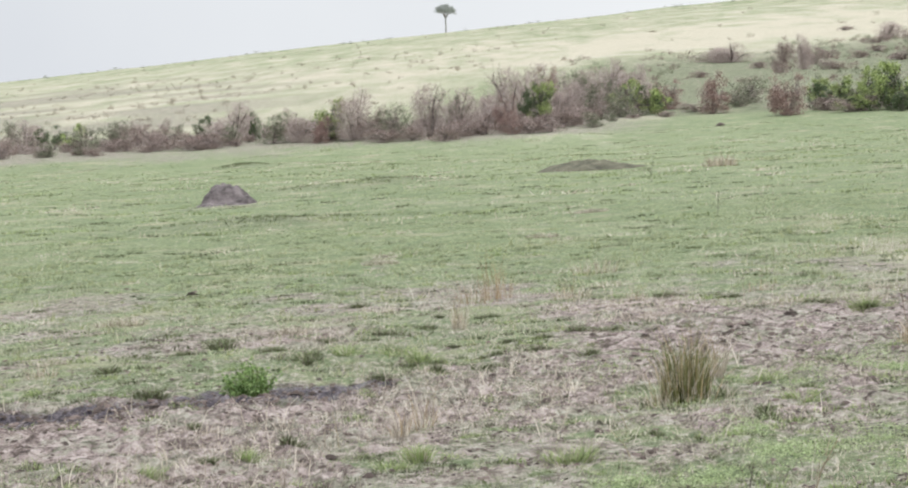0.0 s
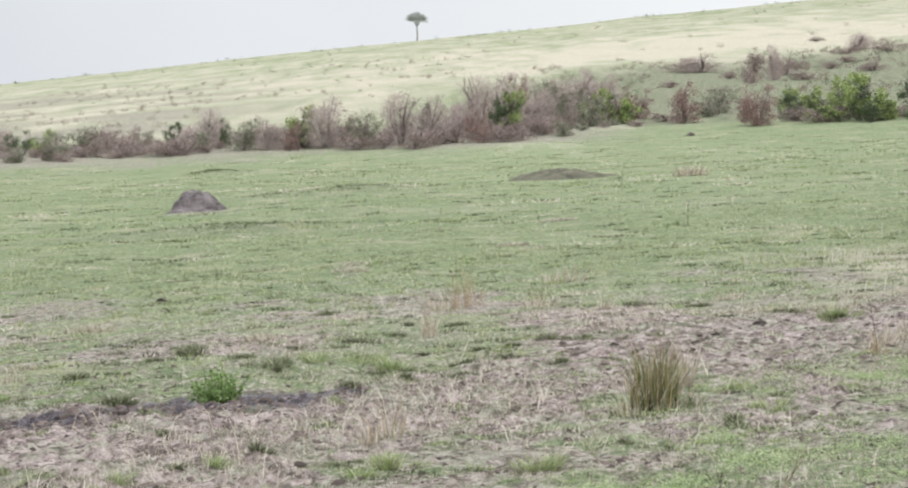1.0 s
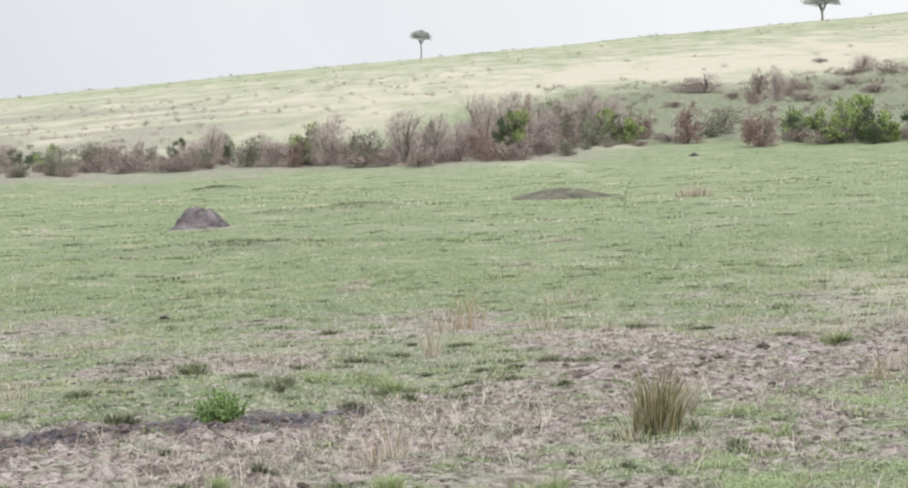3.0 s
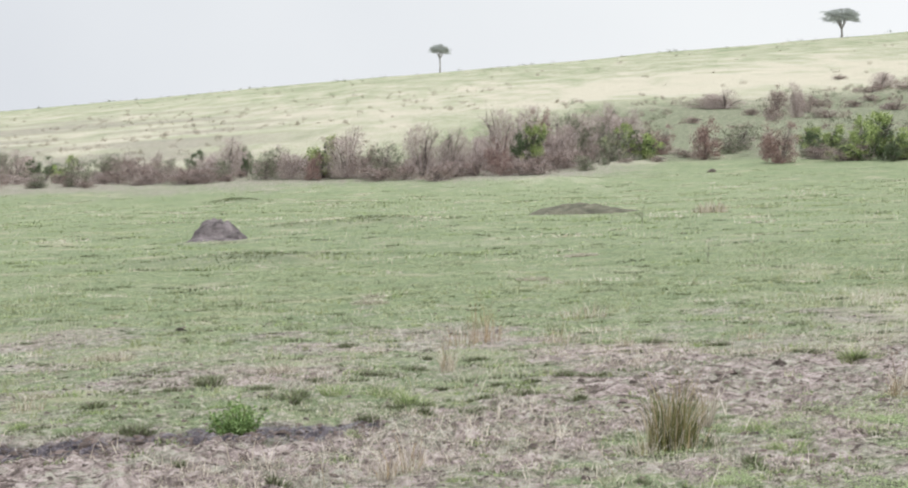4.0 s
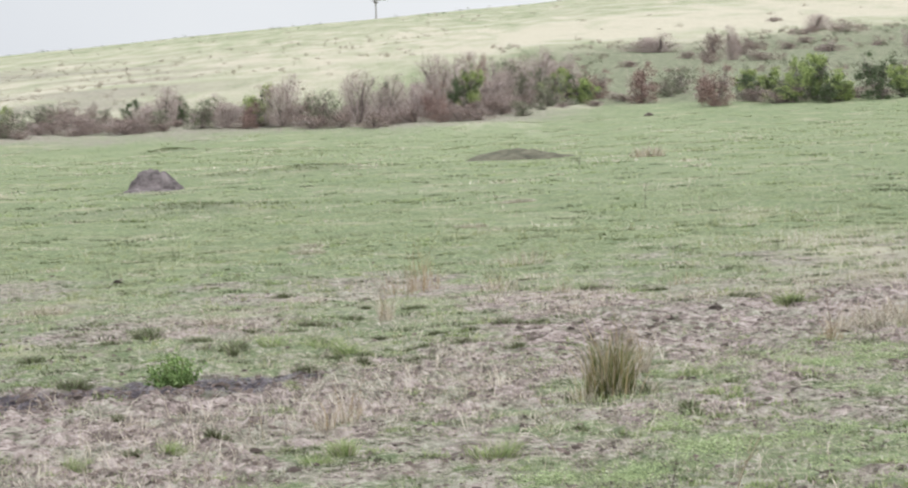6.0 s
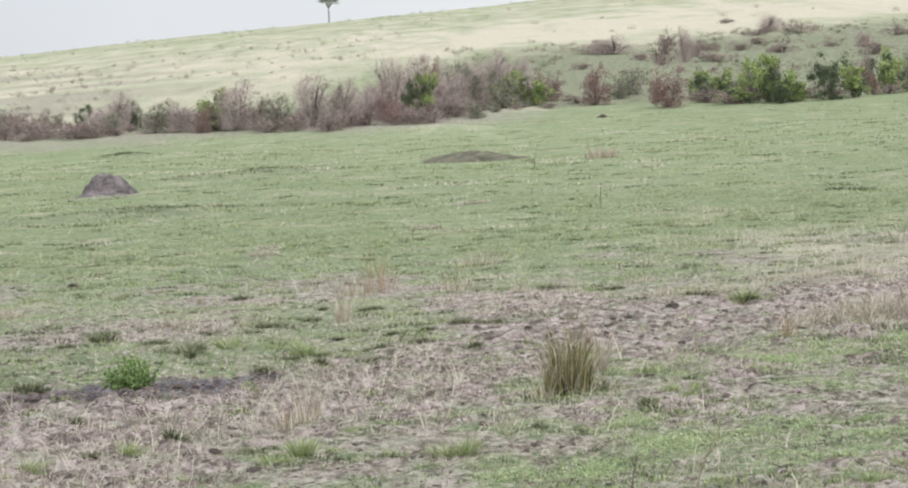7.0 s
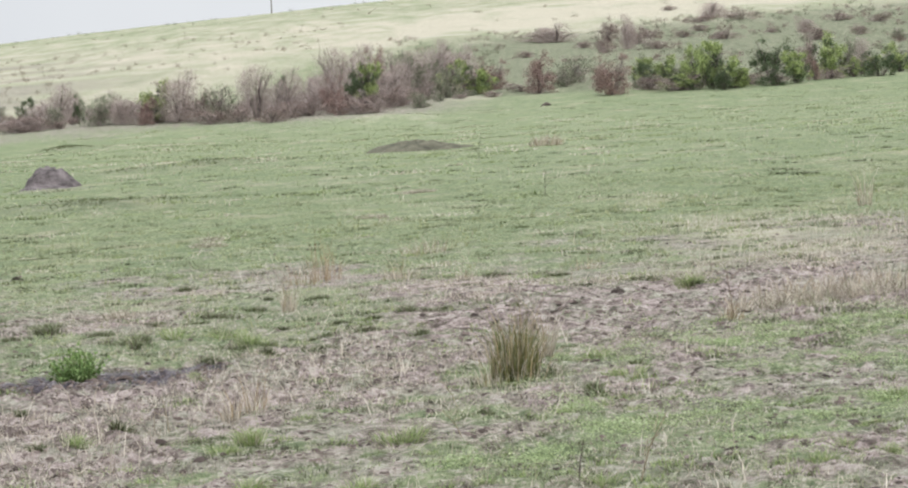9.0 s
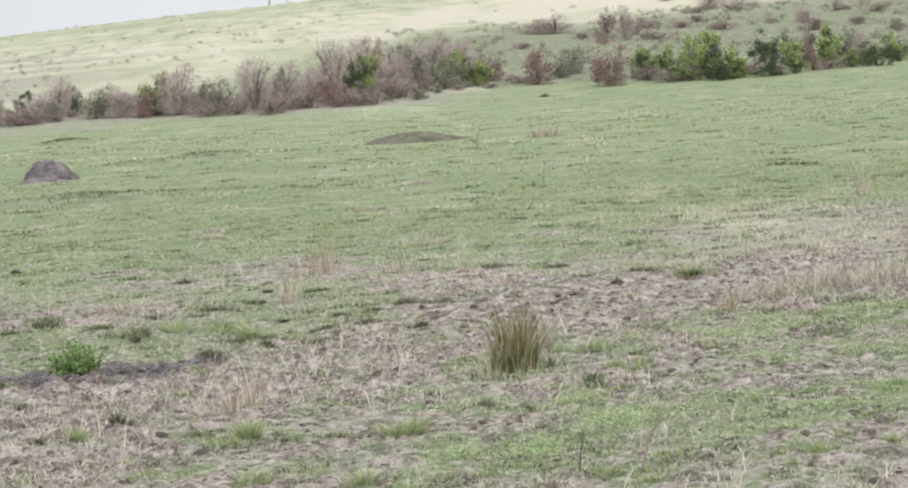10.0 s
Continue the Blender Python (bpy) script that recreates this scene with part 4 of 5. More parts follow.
def dark_tufts_at(*places):
    """Places: across, ahead, height, radius."""
    for x, y, tall, radius in places:
        clump("dark_tuft", x, y, 1.25 * radius, tall, int(110 + 20000 * radius * radius), M_DARKTUFT, "low dark olive tuft of trampled grass", "grass clump", wide=0.0055 * max(1, y / 18), lean=0.9, second=M_MIDTUFT, third=M_DEAD, arch=0.8)


dark_tufts_at(
    (0.82, 9.26, 0.036, 0.031), (-1.19, 9.26, 0.067, 0.051), (-0.83, 9.47, 0.084, 0.053), (1.36, 9.49, 0.053, 0.053),
    (1.36, 9.62, 0.067, 0.045), (1.69, 10.35, 0.037, 0.057), (-1.4, 10.36, 0.046, 0.043), (-1.82, 11.68, 0.091, 0.097),
    (-0.54, 11.97, 0.043, 0.083), (-0.53, 12.13, 0.037, 0.084), (-0.19, 12.21, 0.047, 0.058), (0.11, 12.23, 0.031, 0.085),
    (-0.37, 12.47, 0.035, 0.069), (-0.2, 12.48, 0.042, 0.055))
dark_tufts_at(
    (0.71, 12.58, 0.049, 0.07), (0.13, 12.61, 0.039, 0.077), (0.4, 12.75, 0.05, 0.106), (-1.02, 12.82, 0.061, 0.046),
    (-2.27, 12.92, 0.061, 0.083), (-1.03, 12.99, 0.09, 0.072), (-0.49, 13.25, 0.052, 0.074), (-0.1, 13.39, 0.041, 0.059),
    (0.26, 13.52, 0.038, 0.075), (0.47, 13.55, 0.041, 0.075), (-1.27, 13.69, 0.042, 0.114), (-1.88, 13.77, 0.042, 0.096),
    (0.71, 13.8, 0.054, 0.058), (0.91, 13.89, 0.05, 0.077))
dark_tufts_at(
    (-0.69, 14.06, 0.035, 0.078), (-1.68, 14.07, 0.094, 0.098), (-0.97, 14.17, 0.039, 0.079), (2.7, 14.22, 0.055, 0.099),
    (-1.68, 14.3, 0.052, 0.099), (-0.59, 14.45, 0.048, 0.12), (-0.31, 14.76, 0.045, 0.07), (2.48, 14.85, 0.041, 0.124),
    (0.13, 15.26, 0.038, 0.085), (-0.24, 15.4, 0.043, 0.056), (1.96, 15.68, 0.039, 0.087), (1.51, 16.05, 0.045, 0.111),
    (-0.87, 16.57, 0.051, 0.092))


def dry_mats_at(*places):
    """Places: across, ahead, height, radius."""
    for x, y, tall, radius in places:
        clump("dry_grass_mat", x, y, radius, tall, int(70 + 7000 * radius * radius), M_STRAW, "flattened mat of pale dry grass lying on turf", "grass clump", wide=0.0042 * max(1, y / 18), lean=1.6, second=M_DEAD, third=M_MIDTUFT)


dry_mats_at(
    (2.69, 12.41, 0.069, 0.086), (2.82, 12.59, 0.084, 0.105), (2.96, 12.64, 0.091, 0.158), (3.16, 12.77, 0.085, 0.16),
    (3.53, 12.78, 0.099, 0.16), (3.21, 12.84, 0.089, 0.161), (3.39, 12.89, 0.093, 0.179), (3.69, 12.96, 0.101, 0.18))
dry_mats_at(
    (3.89, 13.12, 0.095, 0.146), (-2.72, 13.44, 0.067, 0.112), (-1.29, 14.73, 0.094, 0.123), (-2.72, 16.12, 0.099, 0.202),
    (-0.91, 21.29, 0.059, 0.207), (-0.88, 21.96, 0.049, 0.152), (0.88, 24.53, 0.068, 0.204), (1.7, 29.02, 0.064, 0.242))


def dry_clumps_at(*places):
    """Places: across, ahead, height, radius."""
    for x, y, tall, radius in places:
        clump("dry_grass_clump", x, y, radius, tall, int(44 + 1400 * radius * radius), M_STRAW, "clump of tall thin straw-coloured dry grass", "grass clump", wide=0.0038 * max(1, y / 18), lean=0.8, second=M_DEAD, third=M_DRYRED)


dry_clumps_at(
    (-0.33, 9.55, 0.186, 0.04), (-0.23, 9.87, 0.247, 0.055), (1.32, 11.08, 0.4, 0.025), (2.67, 12.53, 0.191, 0.07),
    (2.95, 12.84, 0.214, 0.125), (-2.68, 12.89, 0.143, 0.107), (3.09, 12.94, 0.198, 0.108), (3.36, 12.98, 0.209, 0.108),
    (3.25, 12.99, 0.235, 0.144), (3.67, 13.14, 0.219, 0.128))
dry_clumps_at(
    (3.56, 13.15, 0.219, 0.146), (3.87, 13.3, 0.222, 0.148), (-0.08, 14.59, 0.304, 0.053), (-0.08, 14.68, 0.285, 0.049),
    (1.26, 15.85, 0.176, 0.066), (2.23, 16.07, 0.112, 0.134), (0.79, 16.24, 0.18, 0.158), (1.12, 18.56, 0.206, 0.206),
    (5.73, 20.7, 0.518, 0.069), (5.37, 44.48, 0.34, 0.36))


# ---- earth mounds, clods ----
def mound(name, x, y, size, bumps, mat, label, seed, edge, rough, rugged):
    """An old mound that runs out into the turf. bumps: across, ahead, half-width and height of its humps; edge: how steep its flanks are; rugged: how deep the gullies in it."""
    v, f = [], []
    rings, sides = 30, 64
    for k in range(rings):
        r = size * k / (rings - 1)
        for s in range(sides):
            t = 2 * math.pi * s / sides
            px, py = r * math.cos(t), r * math.sin(t)
            z = 0.0
            for bx, by, half, tall in bumps:
                w = 1 + 0.3 * noise.noise(Vector((2.4 * px / size + seed, 2.4 * py / size, bx)))
                q = math.hypot(px - bx, py - by) * w / half
                z += (tall * (math.sqrt(max(0.0, 1 - (0.8 * q) ** edge)) + 0.25 * math.exp(-q * q)) / 1.25) ** 3
            z = z ** (1 / 3)
            z *= 1 + rough * (1.2 * noise.noise(Vector((5 * px / size + seed, 5 * py / size, 2))) - 0.4 * abs(noise.noise(Vector((8 * px / size, 8 * py / size + seed, 9)))) + 0.5 * noise.noise(Vector((13 * px / size, 13 * py / size + seed, 5))))
            crack = abs(noise.noise(Vector((4.6 * px / size + seed, 4.6 * py / size, 3.3))))
            z *= 1 - rugged * max(0.0, 0.16 - crack) / 0.16
            v.append((px, py, z - 0.04 * k / (rings - 1)))
    for k in range(rings - 1):
        for s in range(sides):
            a, b = k * sides + s, k * sides + (s + 1) % sides
            f += [(a, a + sides, b + sides), (a, b + sides, b)]
    ob = part(name, mesh_from(name, v, f, True), mat)
    ob.matrix_basis = pose(x, y, float(ground_at(x, y)) - 0.03)
    return tagged(ob, label, "earth mound")


mound("termite_mound", -4.66, 40.3, 0.95, ((-0.17, 0, 0.27, 0.34), (0.04, 0.04, 0.31, 0.35), (0.24, -0.04, 0.26, 0.25), (0.04, -0.2, 0.5, 0.10)), M_MOUND, "bare grey-brown termite mound standing in green turf", 2.4, 3.0, 0.20, 0.08)
mound("low_mound", 2.98, 50.0, 1.6, ((-0.3, 0, 0.75, 0.25), (0.35, 0.1, 0.75, 0.24), (-0.8, -0.2, 0.55, 0.14), (1.0, 0.1, 0.6, 0.12)), M_OLDMOUND, "low worn grey-green earth mound with thin grass", 4.7, 2.0, 0.24, 0.10)


def lying_lump(name, x, y, size, label, category):
    """A dark dropping or clod that lies on the ground."""
    rng = np.random.default_rng(int(100 * y))
    v, f = lump(rng, size, size * 0.8, size * 0.55, 0.5, 7, 12)
    ob = part(name, mesh_from(name, v, f, True), M_CLOD if category == "dung" else M_LUMP)
    ob.matrix_basis = pose(x, y, float(ground_at(x, y)) - 0.004)
    return tagged(ob, label, category)


lying_lump("dung_pat", -2.5, 18.6, 0.052, "small dark dung pat lying on green turf", "dung")
lying_lump("dung_pat", 1.84, 8.85, 0.026, "small dark dung pat on trodden soil", "dung")
lying_lump("mud_clod", -1.71, 11.2, 0.04, "dark clod of mud at the rut's edge", "clod")
lying_lump("mud_clod", -1.62, 11.24, 0.032, "dark clod of mud at the rut's edge", "clod")
lying_lump("earth_lump", 11.62, 96.1, 0.24, "dark lump of earth lying on far turf", "earth lump")
lying_lump("earth_lump", 1.46, 13.2, 0.03, "dark clod of soil kicked up on the track", "clod")
lying_lump("earth_lump", 1.62, 13.15, 0.035, "dark clod of soil kicked up on the track", "clod")

for x, y, size in ((0.56, 11.61, 0.03), (1.67, 7.93, 0.022), (1.39, 8.05, 0.024), (0.96, 7.82, 0.02), (1.44, 7.53, 0.02), (-0.08, 8.78, 0.024), (0.26, 8.81, 0.02), (1.79, 8.19, 0.02), (2.15, 13.94, 0.05), (1.77, 13.42, 0.036)):
    lying_lump("earth_lump", x, y, size, "dark clod of soil kicked up by hooves", "clod")


# ---- bushes ----
def plumes(rng, even=0.5):
    """The upright lobes that make up a metre-high bush: across, ahead, radius, height. even: the height of the lowest, next to the highest."""
    k = int(rng.integers(6, 11))
    a, out = rng.uniform(0, 6.283, k), 0.40 * np.sqrt(rng.uniform(0, 1, k))
    tall = rng.uniform(even, 1.0, k) * (1 - 0.5 * (out / 0.40) ** 2 * rng.uniform(2 * even - 1, 1, k))
    tall[0] = 1.0
    return np.stack([out * np.cos(a), out * np.sin(a), rng.uniform(0.17, 0.33, k), tall], 1)


def dome(rng, count, low=0.02, high=0.97, inner=0.3, sink=0.85, lobes=None):
    """Places in the bulk of a metre-high bush, which thins out towards an uneven outline."""
    lobes = plumes(rng) if lobes is None else lobes
    share = lobes[:, 2] ** 2 * lobes[:, 3]
    own = lobes[rng.choice(len(lobes), count, p=share / share.sum())]
    up = rng.uniform(0, 1, count) ** sink
    z = low + (high * own[:, 3] - low) * up
    a = rng.uniform(0, 2 * np.pi, count)
    rim = own[:, 2] * np.sqrt(np.maximum(0.05, 1 - ((up - 0.36) / 0.68) ** 2))
    r = rim * np.sqrt(rng.uniform(0.6 * inner, 1, count)) * np.exp(rng.normal(0, 0.2, count))
    out = 0.75 + 0.4 * z
    return np.stack([own[:, 0] * out + r * np.cos(a), own[:, 1] * out + r * np.sin(a), np.maximum(z + rng.normal(0, 0.02, count), 0.01)], 1)


def bush(name, seed, mat_twig, mat_leaf, leaf_count, leaf_size, twig_count, label, clumps=40, core=None, puff=0.075, even=0.5):
    """A metre-high bush: stems that fork, fine twigs, and leaves in clumps. Scaled where it stands."""
    rng = np.random.default_rng(seed)
    ob = empty(name, 0, 0, 0, label, "bush", "bushes of the drain")
    lobes = plumes(rng, even)
    stem = Heap()
    for end in dome(rng, 14, 0.45, 0.95, lobes=lobes):
        mid = end * np.array([0.45, 0.45, 0.5]) + rng.normal(0, 0.03, 3)
        tube(stem, [(end[0] * 0.12, end[1] * 0.12, -0.03), mid, end], (0.015, 0.010, 0.004), 4)
        for q in range(4):
            base = mid + (end - mid) * rng.uniform(0.1, 0.9)
            tip = base + rng.normal(0, 0.12, 3) + [0.15 * end[0], 0.15 * end[1], 0.06]
            tip[2] = max(tip[2], 0.06)
            tube(stem, [base, tip], (0.004, 0.002), 3)
    part("branching", stem.mesh(name), M_STEM, ob)
    if twig_count:
        p = dome(rng, twig_count, 0.02, 0.93, 0.0, 1.1, lobes)
        way = rng.normal(0, 0.75, (twig_count, 3)) + p * [1.2, 1.2, 0] + [0, 0, 0.6]
        way /= np.linalg.norm(way, axis=1)[:, None]
        q = p + way * (rng.uniform(0.04, 0.17, twig_count) * np.where(rng.uniform(0, 1, twig_count) < 0.1, 1.5, 1.0))[:, None]
        side = np.cross(way, rng.normal(0, 1, (twig_count, 3)))
        side /= np.linalg.norm(side, axis=1)[:, None]
        side *= 0.0024
        v = np.stack([p - side, p + side, q], 1).reshape(-1, 3)
        tagged(part("twig_mass", mesh_from(name, v, np.arange(3 * twig_count).reshape(-1, 3)), mat_twig, ob), kind="stuff")
    if leaf_count:
        v, f = leaves(rng, dome(rng, clumps, 0.06, 0.95, 0.4, 0.85, lobes), (puff, puff, 0.8 * puff), leaf_count, leaf_size)
        v[:, 2] = np.maximum(v[:, 2], 0.01)
        tagged(part("foliage", mesh_from(name, v, f), mat_leaf, ob), kind="stuff")
    # dark leaves that paint the shade between the outer leaf clumps
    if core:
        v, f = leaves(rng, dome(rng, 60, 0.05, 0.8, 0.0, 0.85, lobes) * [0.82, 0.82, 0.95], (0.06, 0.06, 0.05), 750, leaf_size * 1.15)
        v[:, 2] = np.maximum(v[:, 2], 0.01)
        tagged(part("shade_foliage", mesh_from(name, v, f), core, ob, "inner leaves coloured dark as the shade inside the bush"), kind="stuff")
    return ob


KINDS = {
    "bare": [bush("bare_bush", 11 + k, M_TWIG, M_BROWN, 260, 0.012, 5700, "leafless grey-brown twiggy bush in the dry drain", even=0.8) for k in range(4)],
    "brown": [bush("brown_bush", 21 + k, M_TWIG, M_BROWN, 1400, 0.024, 2000, "half-dry brown bush in the drain") for k in range(4)],
    "russet": [bush("russet_bush", 31 + k, M_TWIG, M_RUSSET, 3200, 0.024, 1500, "rust-brown bush with withered leaves") for k in range(2)],
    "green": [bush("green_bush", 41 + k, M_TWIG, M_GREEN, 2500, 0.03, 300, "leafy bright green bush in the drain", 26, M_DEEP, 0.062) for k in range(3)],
    "deep": [bush("dark_green_bush", 51 + k, M_TWIG, M_DEEP, 2700, 0.028, 400, "dense dark green bush in the drain", 26, None, 0.065) for k in range(2)],
    "grey": [bush("grey_green_bush", 61 + k, M_TWIG, M_GREYGREEN, 2200, 0.025, 1600, "dull grey-green bush with open twigs") for k in range(2)],
}
USED = {}


def plant(kind, x, y, tall, wide, turn):
    """A bush at its place; the first of each shape is the one that was built."""
    k = USED.get(kind, 0)
    USED[kind] = k + 1
    own = KINDS[kind]
    ob = own[k % len(own)]
    tip, tilt = 2.5 * math.sin(3.7 * x), 2.5 * math.cos(2.9 * x)
    m = pose(x, y, float(ground_at(x, y)) - 0.04, tip, tilt, turn) @ Matrix.Diagonal((1.18 * wide, 1.18 * wide, 1.1 * tall, 1))
    if k < len(own):
        ob.matrix_basis = m
        return ob
    ob_scale = ob.scale.copy()
    m = pose(x, y, float(ground_at(x, y)) - 0.04, tip, tilt, turn) @ Matrix.Diagonal((1.18 * wide / ob_scale[0], 1.18 * wide / ob_scale[1], 1.1 * tall / ob_scale[2], 1))
    return copy_thing(ob, m)


# kind, across, ahead, height, width
DRAIN_FAR_WEST = (
    ("grey", -25.7, 119.0, 1.55, 1.40),
    ("bare", -24.5, 115.5, 1.59, 1.76),
    ("deep", -22.1, 110.7, 1.31, 1.28),
    ("green", -20.8, 109.7, 1.30, 1.21),
    ("russet", -19.2, 102.1, 0.79, 0.53),
    ("grey", -19.0, 104.4, 1.36, 1.36),
    ("grey", -18.1, 105.6, 1.53, 1.50),
    ("brown", -18.0, 100.5, 0.56, 0.96),
    ("brown", -17.6, 106.7, 1.60, 1.36),
    ("brown", -17.1, 108.1, 1.50, 1.04),
    ("brown", -16.6, 110.2, 1.10, 1.58),
    ("brown", -16.5, 112.5, 1.41, 0.72),
    ("brown", -15.7, 101.2, 0.42, 0.97),
    ("brown", -14.8, 102.9, 0.49, 1.48),
    ("deep", -14.0, 109.3, 1.28, 0.98),
    ("brown", -13.7, 101.7, 0.71, 1.95),
    ("brown", -13.0, 100.9, 0.66, 1.4),
    ("bare", -12.6, 104.0, 1.15, 1.5),
    ("brown", -12.4, 101.5, 0.85, 1.7),
)
DRAIN_WEST = (
    ("bare", -11.9, 107.1, 1.98, 1.96),
    ("grey", -11.5, 109.7, 1.62, 0.78),
    ("deep", -10.8, 105.6, 1.41, 0.45),
    ("brown", -9.9, 109.6, 0.85, 1.12),
    ("grey", -9.6, 102.3, 1.53, 1.45),
    ("bare", -8.4, 102.4, 1.59, 1.57),
    ("russet", -7.2, 100.7, 1.23, 0.95),
    ("green", -6.8, 101.9, 2.01, 1.64),
    ("brown", -6.6, 102.2, 0.91, 1.31),
    ("bare", -5.5, 101.4, 2.41, 2.17),
    ("brown", -4.5, 100.8, 1.74, 1.29),
    ("brown", -3.9, 98.8, 0.85, 1.89),
    ("grey", -3.6, 100.2, 1.73, 1.51),
    ("brown", -2.6, 98.8, 0.88, 1.26),
    ("bare", -1.8, 100.9, 2.40, 2.16),
    ("brown", -1.1, 97.2, 0.92, 1.86),
    ("brown", -0.9, 98.9, 0.9, 1.3),
    ("deep", -0.7, 101.6, 1.7, 0.8),
    ("bare", -0.5, 100.5, 2.25, 1.84),
)
DRAIN_MIDDLE = (
    ("brown", -0.2, 99.5, 0.8, 1.5),
    ("brown", 0.2, 101.4, 0.82, 1.30),
    ("bare", 0.7, 103.0, 1.6, 1.7),
    ("brown", 0.9, 99.8, 0.9, 1.6),
    ("bare", 1.5, 104.5, 2.0, 1.7),
    ("russet", 1.9, 100.7, 1.76, 0.95),
    ("bare", 2.2, 108.4, 2.86, 2.32),
    ("russet", 2.2, 99.0, 1.0, 1.0),
    ("brown", 2.6, 101.7, 0.99, 1.30),
    ("deep", 3.0, 103.0, 2.1, 1.15),
    ("brown", 3.0, 98.8, 0.85, 1.4),
    ("brown", 3.2, 104.0, 1.0, 1.9),
    ("bare", 3.6, 110.6, 2.98, 2.37),
    ("green", 3.65, 103.0, 2.1, 1.3),
    ("brown", 4.0, 99.2, 0.7, 1.4),
    ("russet", 4.15, 108.2, 2.9, 0.9),
    ("bare", 4.4, 107.0, 2.1, 2.1),
    ("brown", 4.6, 102.3, 1.08, 1.47),
)
DRAIN_BEND = (
    ("bare", 5.0, 108.6, 2.52, 1.99),
    ("russet", 5.2, 132.7, 1.99, 0.81),
    ("brown", 5.2, 102.9, 0.83, 1.31),
    ("brown", 5.6, 104.0, 1.0, 1.6),
    ("grey", 6.3, 109.8, 2.56, 1.56),
    ("bare", 6.4, 111.0, 2.45, 2.2),
    ("brown", 6.5, 108.6, 0.94, 2.08),
    ("bare", 7.1, 113.5, 2.6, 2.1),
    ("grey", 7.7, 113.0, 2.07, 1.17),
    ("grey", 7.8, 107.5, 1.75, 1.7),
    ("bare", 8.0, 115.1, 2.85, 2.46),
    ("green", 8.3, 110.6, 1.8, 1.5),
    ("brown", 9.0, 112.6, 1.9, 1.9),
    ("brown", 9.9, 105.2, 0.4, 0.9),
    ("grey", 8.9, 106.6, 0.45, 0.9),
    ("brown", 8.3, 104.7, 0.28, 0.7),
    ("grey", 7.2, 104.2, 0.3, 0.6),
    ("bare", 9.6, 118.6, 2.32, 1.81),
    ("green", 9.8, 110.6, 1.8, 1.5),
    ("brown", 10.1, 115.7, 0.90, 1.18),
    ("russet", 10.9, 113.9, 1.62, 1.5),
    ("brown", 12.2, 110.8, 0.58, 1.42),
)
DRAIN_EAST = (
    ("russet", 12.7, 108.5, 1.96, 1.51),
    ("grey", 14.4, 112.4, 1.03, 1.27),
    ("grey", 15.3, 115.1, 1.50, 1.96),
    ("russet", 15.6, 101.4, 1.97, 1.61),
    ("brown", 16.1, 108.2, 1.47, 1.07),
    ("brown", 17.7, 103.3, 0.80, 2.04),
    ("deep", 17.9, 104.8, 1.18, 1.11),
    ("green", 18.5, 110.5, 1.37, 1.21),
    ("brown", 18.5, 101.4, 0.73, 2.13),
    ("green", 18.9, 101.4, 1.20, 1.40),
    ("green", 19.7, 110.7, 1.44, 1.58),
    ("grey", 20.3, 109.9, 0.92, 1.25),
    ("brown", 20.3, 103.6, 0.86, 1.81),
    ("green", 20.4, 101.3, 2.20, 1.67),
    ("deep", 20.7, 99.7, 1.10, 1.21),
    ("green", 20.8, 107.5, 1.97, 1.18),
    ("green", 21.3, 100.4, 1.48, 1.66),
    ("brown", 22.7, 102.0, 0.74, 1.29),
)
DRAIN_FAR_EAST = (
    ("deep", 23.3, 100.0, 1.02, 1.27),
    ("brown", 23.6, 100.7, 0.62, 1.42),
    ("green", 24.5, 100.7, 1.48, 1.33),
    ("deep", 25.8, 111.9, 1.83, 1.81),
    ("russet", 25.9, 102.5, 1.14, 0.87),
    ("brown", 26.7, 102.6, 0.63, 1.80),
    ("green", 28.0, 103.0, 0.99, 0.98),
    ("brown", 28.1, 113.0, 1.88, 1.19),
    ("green", 28.2, 107.8, 2.19, 1.71),
    ("deep", 28.4, 113.3, 1.21, 0.86),
    ("green", 28.9, 103.0, 0.99, 0.98),
    ("deep", 29.1, 102.0, 1.44, 1.30),
    ("grey", 29.2, 108.0, 2.01, 1.02),
    ("bare", 29.2, 105.7, 1.79, 1.10),
    ("green", 31.4, 106.3, 1.44, 1.41),
)
SLOPE_LOW = (
    ("grey", 40.6, 137.9, 0.77, 1.30),
    ("brown", 36.4, 144.5, 1.20, 2.12),
    ("brown", 40.4, 147.1, 0.82, 1.41),
    ("brown", 22.4, 147.8, 0.62, 1.13),
    ("brown", 26.1, 147.9, 0.82, 1.89),
    ("bare", 24.2, 150.4, 2.50, 1.38),
    ("brown", 16.7, 150.4, 0.63, 1.15),
    ("brown", 22.8, 153.9, 0.94, 1.18),
    ("brown", 32.4, 154.8, 0.86, 1.98),
    ("bare", 38.3, 154.8, 1.31, 1.42),
    ("brown", 32.3, 156.6, 0.52, 1.40),
    ("brown", 26.3, 158.0, 1.10, 1.72),
    ("brown", 22.2, 158.7, 0.66, 1.52),
    ("brown", 36.8, 158.7, 0.44, 1.32),
)
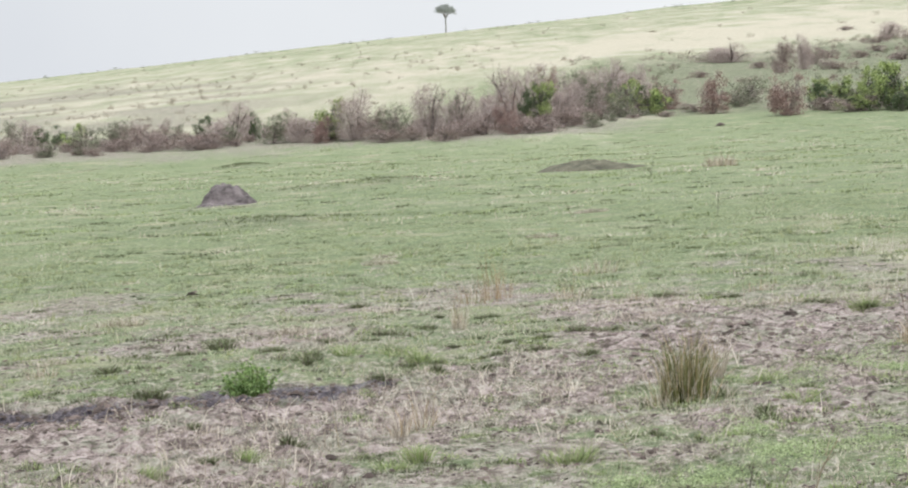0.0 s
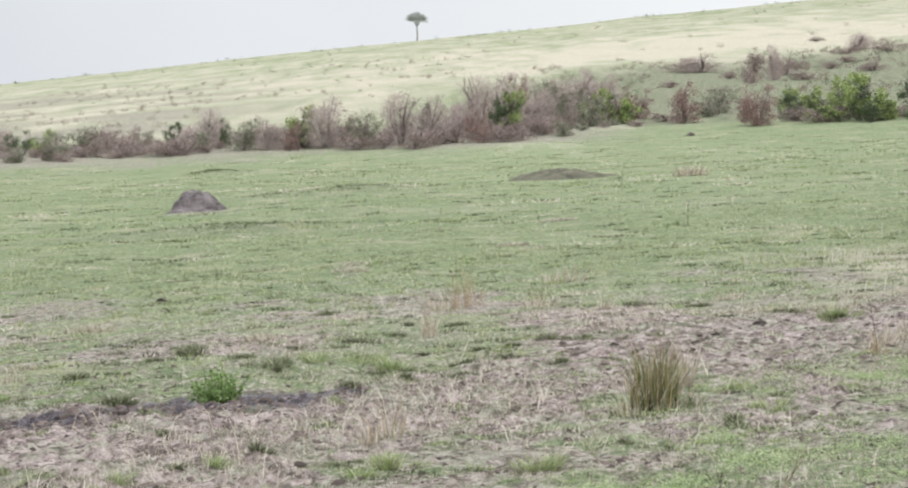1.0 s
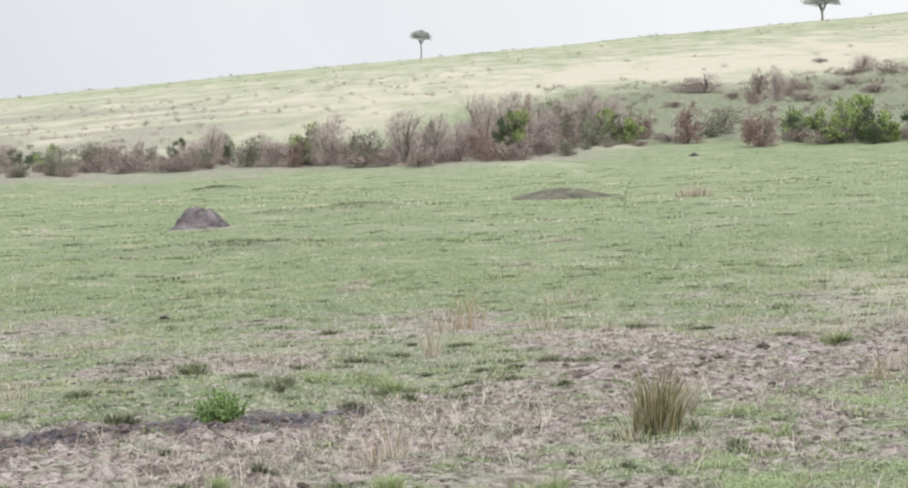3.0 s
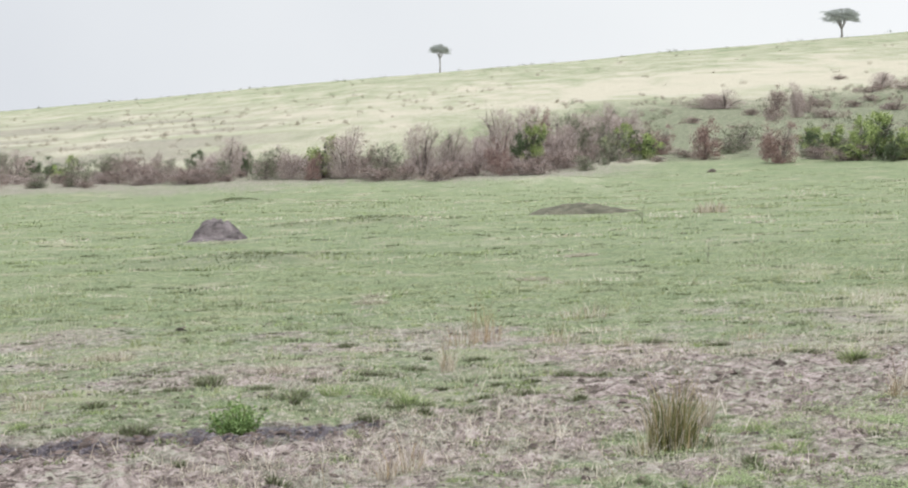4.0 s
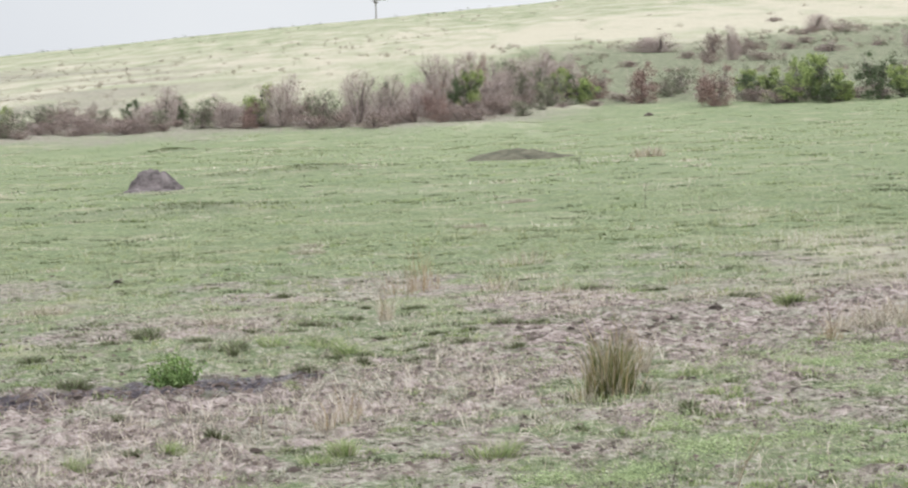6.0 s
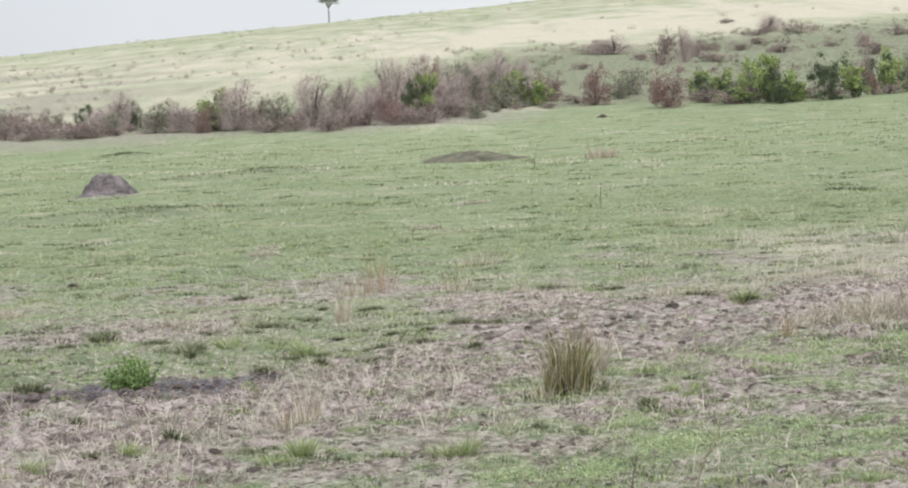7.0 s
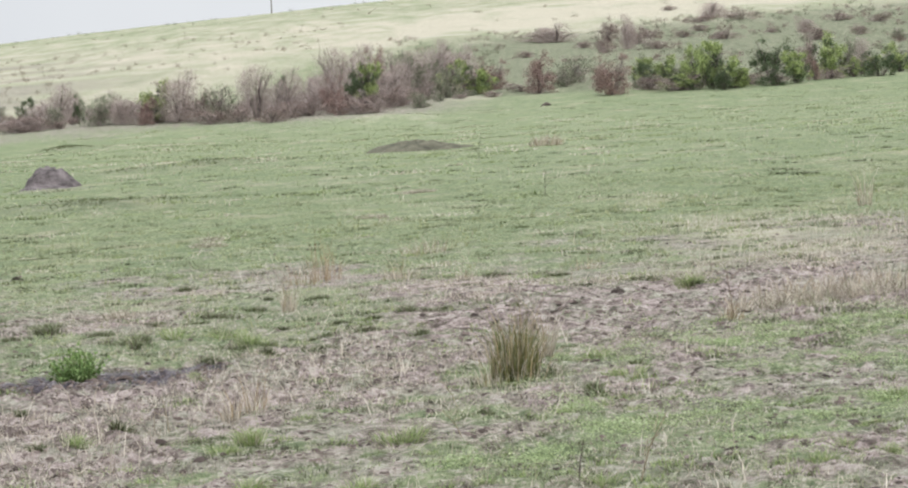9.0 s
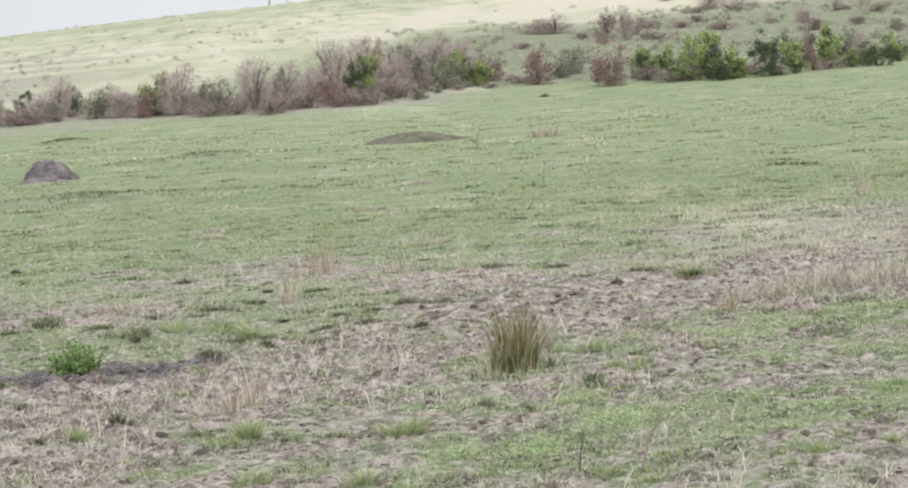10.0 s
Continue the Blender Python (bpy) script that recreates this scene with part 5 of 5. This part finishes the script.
SLOPE_HIGH = (
    ("brown", 45.7, 161.2, 0.81, 1.85),
    ("brown", 30.6, 163.5, 0.77, 1.57),
    ("russet", 26.5, 164.1, 1.37, 0.85),
    ("brown", 25.2, 166.4, 2.03, 1.81),
    ("brown", 44.4, 168.6, 0.84, 1.94),
    ("brown", 29.2, 170.0, 1.13, 1.85),
    ("brown", 34.3, 174.3, 0.73, 1.67),
    ("bare", 22.1, 174.8, 1.57, 3.21),
    ("brown", 21.2, 177.8, 1.09, 3.98),
    ("brown", 40.6, 186.4, 1.24, 2.62),
    ("brown", 37.1, 189.6, 0.84, 2.42),
    ("bare", 39.4, 195.7, 1.55, 2.99),
    ("brown", 41.1, 226.3, 0.63, 1.74),
)
turner = np.random.default_rng(7)
for kind, x, y, tall, wide in DRAIN_FAR_WEST + DRAIN_WEST + DRAIN_MIDDLE + DRAIN_BEND + DRAIN_EAST + DRAIN_FAR_EAST + SLOPE_LOW + SLOPE_HIGH:
    plant(kind, x, y, tall, wide, turner.uniform(0, 360))
# low scrub that closes the gaps of the drain
for k in range(92):
    x = -29 + 34.5 * k / 91 + turner.normal(0, 0.4)
    tall = turner.uniform(0.45, 1.1)
    plant(("brown", "bare", "brown", "grey")[k % 4], x, turner.uniform(100.8, 112), tall, tall * turner.uniform(1.1, 1.6), turner.uniform(0, 360))


def far_scrub(name, mat, seed, count, near, far, left, right, low, high, label):
    """Low dry bushes and weeds up the hillside, too many and too small to count."""
    rng = np.random.default_rng(seed)
    heap = Heap()
    for k in range(count):
        d = near + (far - near) * rng.uniform(0, 1) ** 0.8
        u = rng.uniform(left, right)
        if fractal(u * 60, d * 0.05, 0.5, 53) < 0.42:
            continue
        x, size = u * d, rng.uniform(low, high)
        v, f = leaves(rng, dome(rng, 16) * size * [1.3, 1.2, 0.6], (0.12 * size,) * 3, 90, 0.07 * size)
        v[:, 2] = np.maximum(v[:, 2], 0)
        heap.add(v + [x, d, float(ground_at(x, d))], f)
    tagged(part(name, heap.mesh(name), mat), label, "scrub", kind="stuff")


far_scrub("hillside_scrub", M_FARSCRUB, 77, 330, 150, 600, -0.26, 0.36, 0.3, 1.0, "scattered low dry scrub far up the pale hillside")
far_scrub("ridge_scrub", M_GREYGREEN, 80, 110, 540, 598, -0.26, 0.36, 0.4, 1.5, "low bushes dotted along the far ridge")
far_scrub("foot_scrub", M_FARSCRUB, 82, 420, 125, 330, -0.26, 0.03, 0.2, 0.75, "low brown scrub over the foot of the pale hillside")
far_scrub("slope_scrub", M_BROWN, 78, 420, 112, 205, 0.05, 0.36, 0.3, 0.8, "low brown scrub over the slope behind the drain")
far_scrub("slope_weeds", M_GREYGREEN, 79, 300, 110, 205, 0.03, 0.36, 0.3, 0.9, "low grey-green weeds over the slope behind the drain")


# ---- trees on the ridge ----
def acacia(x, y, tall, wide, seed, thick, low, depth, label):
    """A flat-topped tree: it forks at the height low, and its roof of leaves is depth thick (both shares of its height)."""
    rng = np.random.default_rng(seed)
    ob = empty("acacia_tree", x, y, float(ground_at(x, y)) - 0.1, label, "tree", "trees on the ridge")
    trunk, tips = Heap(), []
    fork = tall * low
    tube(trunk, [(0, 0, -0.2), (0.05, 0, fork * 0.5), (-0.05, 0.05, fork)], (thick, thick * 0.8, thick * 0.7), 9)
    part("trunk", trunk.mesh("trunk", True), M_BARK, ob)
    for k in range(9):
        a = 2 * math.pi * k / 9 + rng.uniform(-0.3, 0.3)
        out = wide * 0.5 * rng.uniform(0.3, 0.72)
        end = np.array([math.cos(a) * out, math.sin(a) * out, tall * rng.uniform(0.74, 0.84)])
        mid = np.array([math.cos(a) * out * 0.45, math.sin(a) * out * 0.45, fork + (end[2] - fork) * 0.55])
        limb, twigs = Heap(), []
        tube(limb, [(-0.05, 0.05, fork - 0.2), mid, end], (thick * 0.45, thick * 0.3, thick * 0.12), 5)
        for q in range(5):
            tip = end + rng.normal(0, 1, 3) * [wide * 0.08, wide * 0.08, tall * 0.03] + [0, 0, tall * 0.05]
            twig = Heap()
            tube(twig, [mid + (end - mid) * rng.uniform(0.3, 1), tip], (thick * 0.12, thick * 0.04), 3)
            twigs.append(twig)
            tips += [tip, end]
        bough = part("limb", limb.mesh("limb"), M_BARK, ob)
        for twig in twigs:
            part("twig", twig.mesh("twig"), M_BARK, bough)
    puffs = []
    for k in range(130):
        a, q = rng.uniform(0, 6.283), math.sqrt(rng.uniform(0, 1))
        reach = 0.46 * wide * (1 + 0.10 * math.sin(3 * a + seed) + 0.07 * math.sin(7 * a))
        roof = tall * (1.0 - 0.20 * q ** 3)
        puffs.append((q * reach * math.cos(a), q * reach * math.sin(a), roof - tall * depth * rng.uniform(0, 1) * (1 - 0.35 * q * q)))
    v, f = leaves(rng, puffs + tips, (wide * 0.04, wide * 0.04, tall * 0.02), int(190 * wide * wide), 0.12)
    part("crown", mesh_from("crown", v, f), M_ACACIA, ob, "flat-topped airy grey-green crown, its colour paled as distance haze")
    return ob


acacia(-5.64, 588, 8.0, 6.3, 5, 0.24, 0.52, 0.24, "slender flat-topped acacia alone on the ridge")
acacia(107.2, 588, 8.1, 10.8, 6, 0.40, 0.30, 0.42, "broad flat-topped acacia standing on the ridge")
